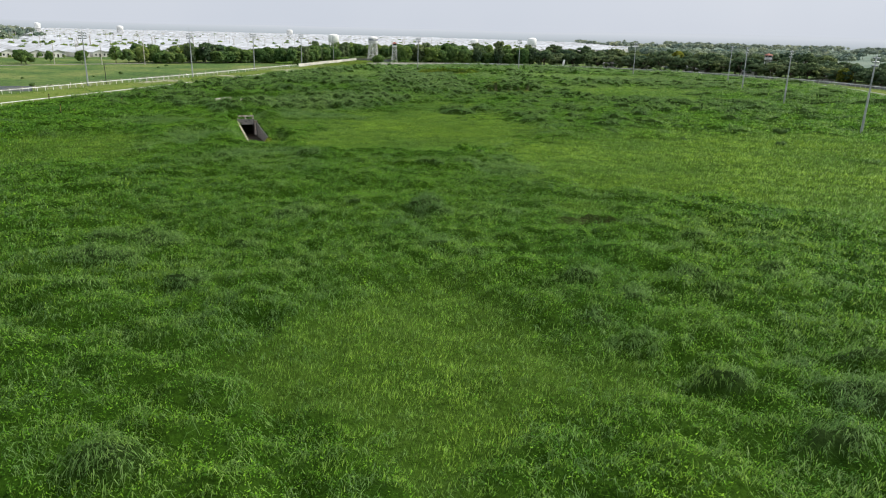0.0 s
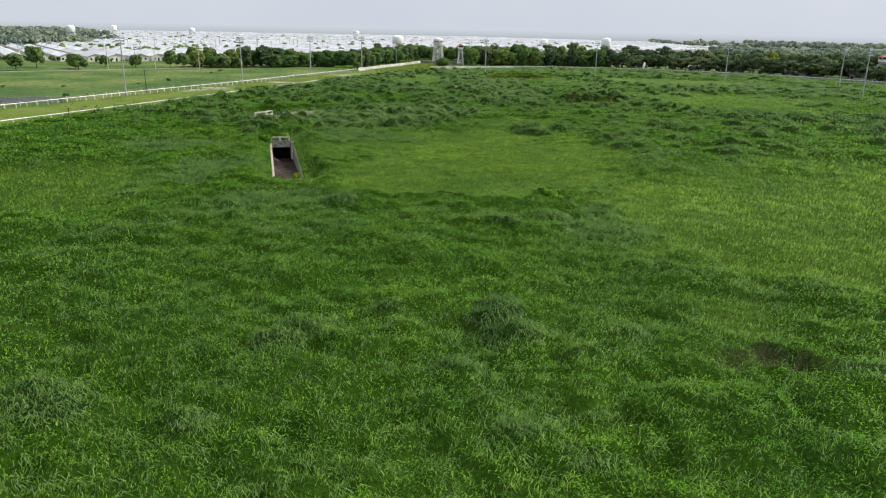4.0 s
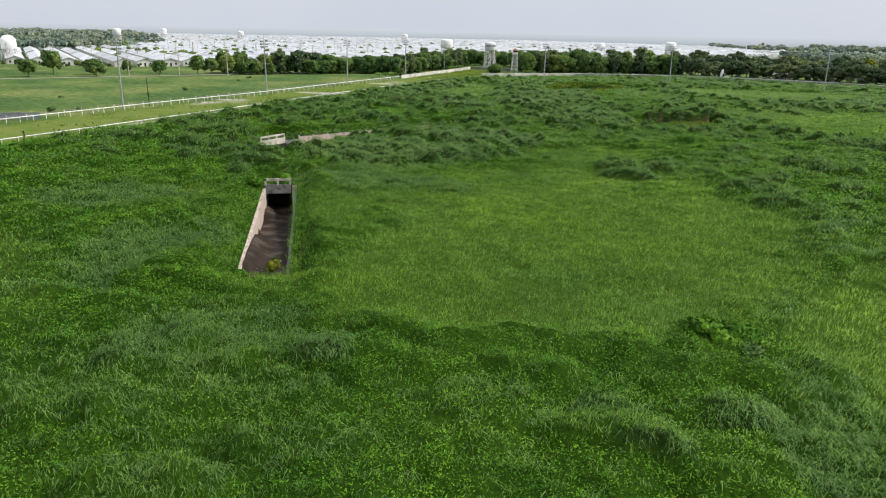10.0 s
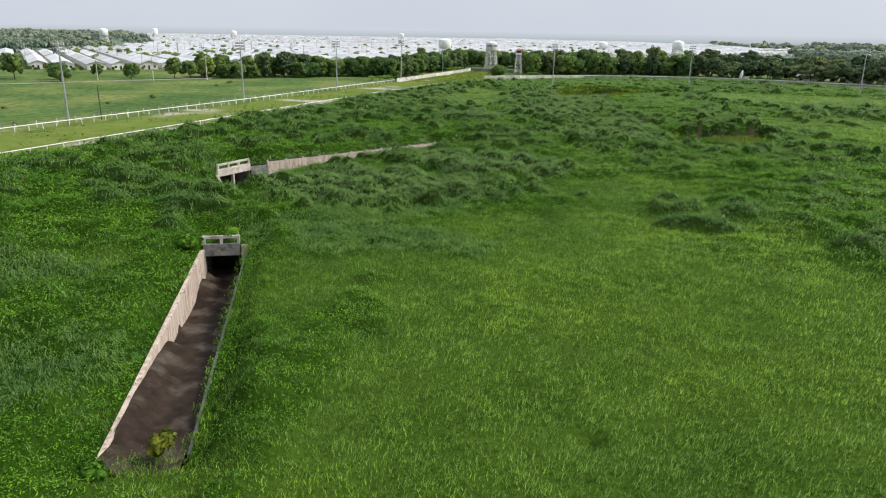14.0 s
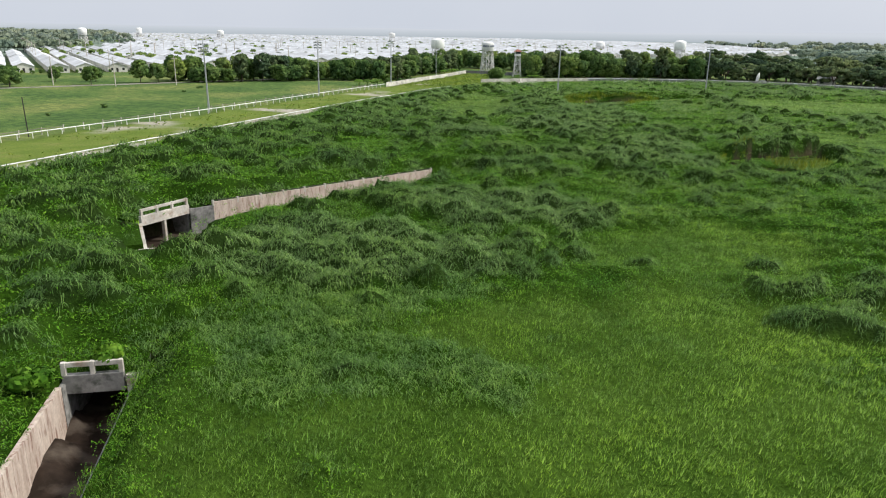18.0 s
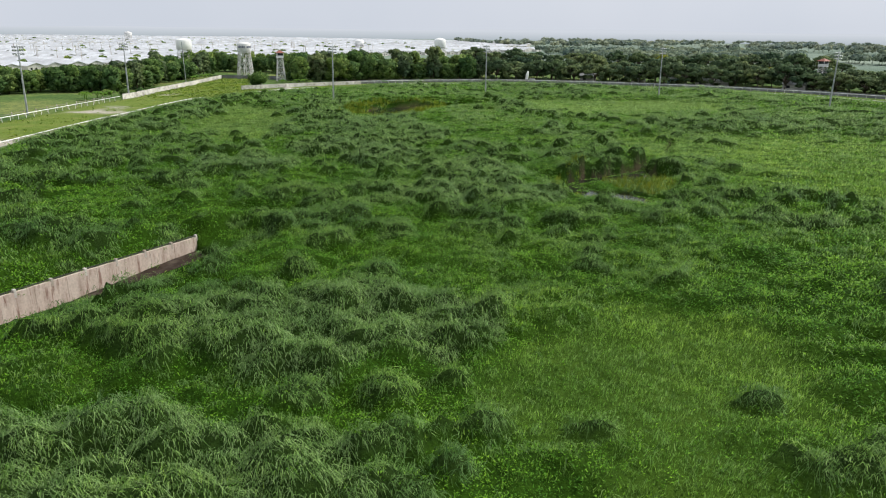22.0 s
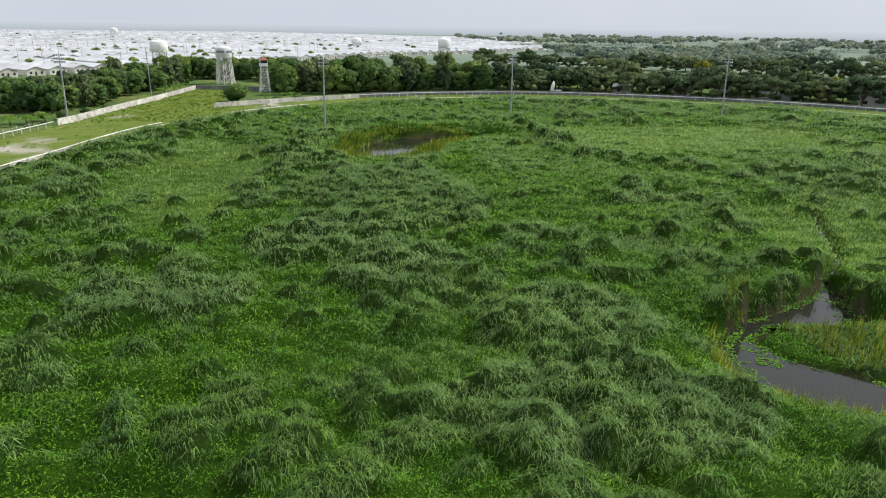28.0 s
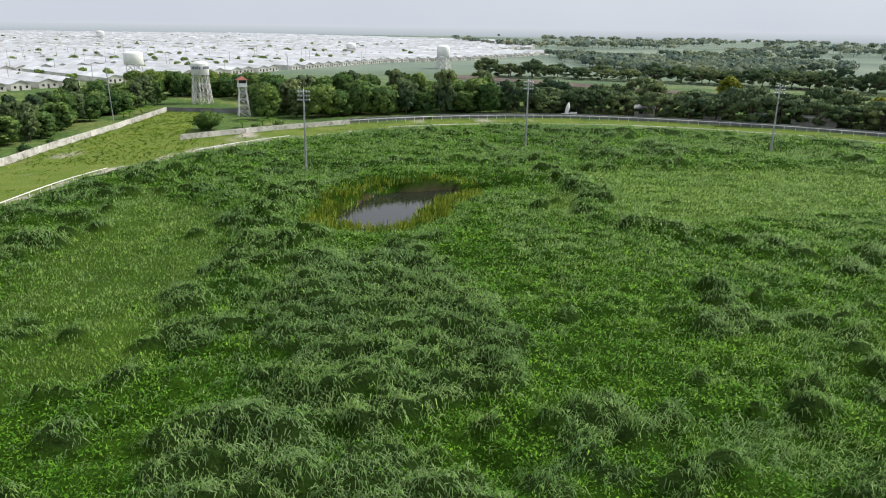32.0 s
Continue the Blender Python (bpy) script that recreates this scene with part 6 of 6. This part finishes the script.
def far_trees(name, pts, leaf, words, material, rad, high, per=26):
    V, Fc, Nn, k = [], [], [], 0
    for x, y in pts:
        r, h = rs.uniform(*rad), rs.uniform(*high)
        for _ in range(6):
            a, q = rs.uniform(0, 6.28), r * math.sqrt(rs.rand()) * 0.75
            c0 = np.array((x + q * math.cos(a), y + q * math.sin(a), h * (0.8 - 0.3 * (q / r) ** 2)))
            d = rs.normal(size=(per, 3))
            d /= np.linalg.norm(d, axis=1)[:, None]
            c = c0 + d * r * 0.42 * np.array((1, 1, 0.62)) * rs.uniform(0.5, 1.05, per)[:, None]
            u = np.cross(d, rs.normal(size=(per, 3)))
            u /= np.linalg.norm(u, axis=1)[:, None]
            w = np.cross(d, u)
            s = leaf * rs.uniform(0.7, 1.3, per)[:, None]
            V.append(np.stack([c - u * s - w * s * 0.6, c + u * s - w * s * 0.6, c + w * s], axis=1).reshape(-1, 3))
            Nn.append(np.repeat(d * 0.8 + (0, 0, 0.35), 3, axis=0))
            Fc.append(k + np.arange(3 * per).reshape(-1, 3))
            k += 3 * per
        # a stem under the crown
        V.append(np.array([(x - 0.4, y, 0), (x + 0.4, y, 0), (x, y, h * 0.7)]))
        Nn.append(np.tile((0.0, -1.0, 0.2), (3, 1)))
        Fc.append(np.array([(k, k + 1, k + 2)]))
        k += 3
    tagged(new(name, mesh_np(name, np.concatenate(V), np.concatenate(Fc), material, np.concatenate(Nn))), words, "trees", kind="stuff")


pts = []
for _ in range(5200):
    a, d = radians(rs.uniform(-48, 16)), 560 * (2290 / 560) ** rs.rand()
    x, y = -10 - d * math.sin(a), 180 + d * math.cos(a)
    if x < 150 + 0.1 * d and d < 2300 or y < np.interp(x, [q[0] for q in FRONT], [q[1] for q in FRONT]) and x < 150 and y < 560:
        continue
    if fbm(np.array(x), np.array(y * 0.45), 90, 301, 3) > (0.46 if d < 950 else 0.58) and d > 500:
        pts.append((x, y))
for _ in range(3000):
    a, d = radians(rs.uniform(8, 62)), 500 * (2500 / 500) ** rs.rand()
    x, y = -10 - d * math.sin(a), 180 + d * math.cos(a)
    bear = math.degrees(a)
    limit = 600 + 9 * max(0, 44 - bear) ** 1.4 if bear > 34 else 2350
    if bear > 34 and d > limit and fbm(np.array(x), np.array(y), 60, 311, 3) > 0.36:
        pts.append((x, y))
near_pts = [p for p in pts if math.hypot(p[0] + 10, p[1] - 180) < 950]
off_pts = [p for p in pts if math.hypot(p[0] + 10, p[1] - 180) >= 950]
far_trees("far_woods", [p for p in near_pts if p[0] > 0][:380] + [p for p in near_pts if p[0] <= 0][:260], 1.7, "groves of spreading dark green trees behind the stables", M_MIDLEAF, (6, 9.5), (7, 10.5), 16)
far_trees("distant_woods", [p for p in off_pts if p[0] > 0][:420] + [p for p in off_pts if p[0] <= 0][:700], 2.3, "distant groves of spreading trees in painted haze", M_FARLEAF, (6, 10), (8, 15), 10)
pts = []
for _ in range(700):
    a, d = radians(rs.uniform(-14, 42)), 420 * (2000 / 420) ** rs.rand()
    x, y = -10 - d * math.sin(a), 180 + d * math.cos(a)
    if x < 150 and y > np.interp(x, [q[0] for q in FRONT], [q[1] for q in FRONT]) + 15 and fbm(np.array(x), np.array(y), 50, 321, 2) > 0.5:
        pts.append((x, y))
far_trees("street_trees", pts[:260], 0.9, "small dark trees between the white roofs", M_LEAF, (2.2, 3.6), (4.5, 7.0), 14)

# power poles among the houses
def power_pole():
    t = thing("power_pole", "thin grey concrete power pole with crossarm", "utility pole", group="power poles")
    part("shaft", tube(bmesh.new(), (0, 0, -0.5), (0, 0, 10.5), 0.2, 0.13, 7), M_CONC, t)
    bm = bmesh.new()
    box(bm, (-1.1, -0.07, 9.6), (1.1, 0.07, 9.75))
    part("crossarm", bm, M_CONC, t)
    return t


pp = power_pole()
first = True
for k in range(150):
    i, s = rs.randint(0, 26), rs.uniform(0, 420)
    p = HOME + ACROSS * (i * 25.0 - 3.4) + ROW * (s // 34 * 34 + rs.uniform(-3, 3))
    if p[1] < np.interp(p[0], [q[0] for q in FRONT], [q[1] for q in FRONT]) - 6 or p[0] > 140:
        continue
    m = pose(p[0], p[1], 0, 0, 0, 40)
    if first:
        pp.matrix_basis, first = m, False
    else:
        copy_thing(pp, m)
p2 = thing("utility_pole", "tall thin grey pole with two crossarms above the trees", "utility pole", pose(-76.5, 483, 0, 0, -1, 0))
part("shaft", tube(bmesh.new(), (0, 0, -0.5), (0, 0, 16.8), 0.2, 0.13, 8), M_STEEL, p2)
for z in (11.2, 12.9):
    bm = bmesh.new()
    box(bm, (-1.3, -0.08, z), (0.9, 0.08, z + 0.16))
    part("crossarm", bm, M_STEEL, p2)
for x, y in ((-176, 366), (-160, 380), (-236, 326), (-198, 362), (-88, 492), (-80, 520)):
    copy_thing(pp, pose(x, y, 0, 0, 0, 60))

# distant hills, a pale backdrop; its glow is painted haze fading into the sky
bm = bmesh.new()
prev = None
for k in range(121):
    a = radians(-75 + 150 * k / 120)
    hgt = 20 + 16 * float(fbm(np.array(k * 1.0), np.array(0.0), 9, 401, 4)) + 10 * math.exp(-((k - 40) / 18) ** 2)
    x, y = -10 - 2600 * math.sin(a), 180 + 2600 * math.cos(a)
    now = [bm.verts.new((x, y, -20)), bm.verts.new((x, y, hgt))]
    if prev:
        bm.faces.new((prev[0], prev[1], now[1], now[0]))
    prev = now
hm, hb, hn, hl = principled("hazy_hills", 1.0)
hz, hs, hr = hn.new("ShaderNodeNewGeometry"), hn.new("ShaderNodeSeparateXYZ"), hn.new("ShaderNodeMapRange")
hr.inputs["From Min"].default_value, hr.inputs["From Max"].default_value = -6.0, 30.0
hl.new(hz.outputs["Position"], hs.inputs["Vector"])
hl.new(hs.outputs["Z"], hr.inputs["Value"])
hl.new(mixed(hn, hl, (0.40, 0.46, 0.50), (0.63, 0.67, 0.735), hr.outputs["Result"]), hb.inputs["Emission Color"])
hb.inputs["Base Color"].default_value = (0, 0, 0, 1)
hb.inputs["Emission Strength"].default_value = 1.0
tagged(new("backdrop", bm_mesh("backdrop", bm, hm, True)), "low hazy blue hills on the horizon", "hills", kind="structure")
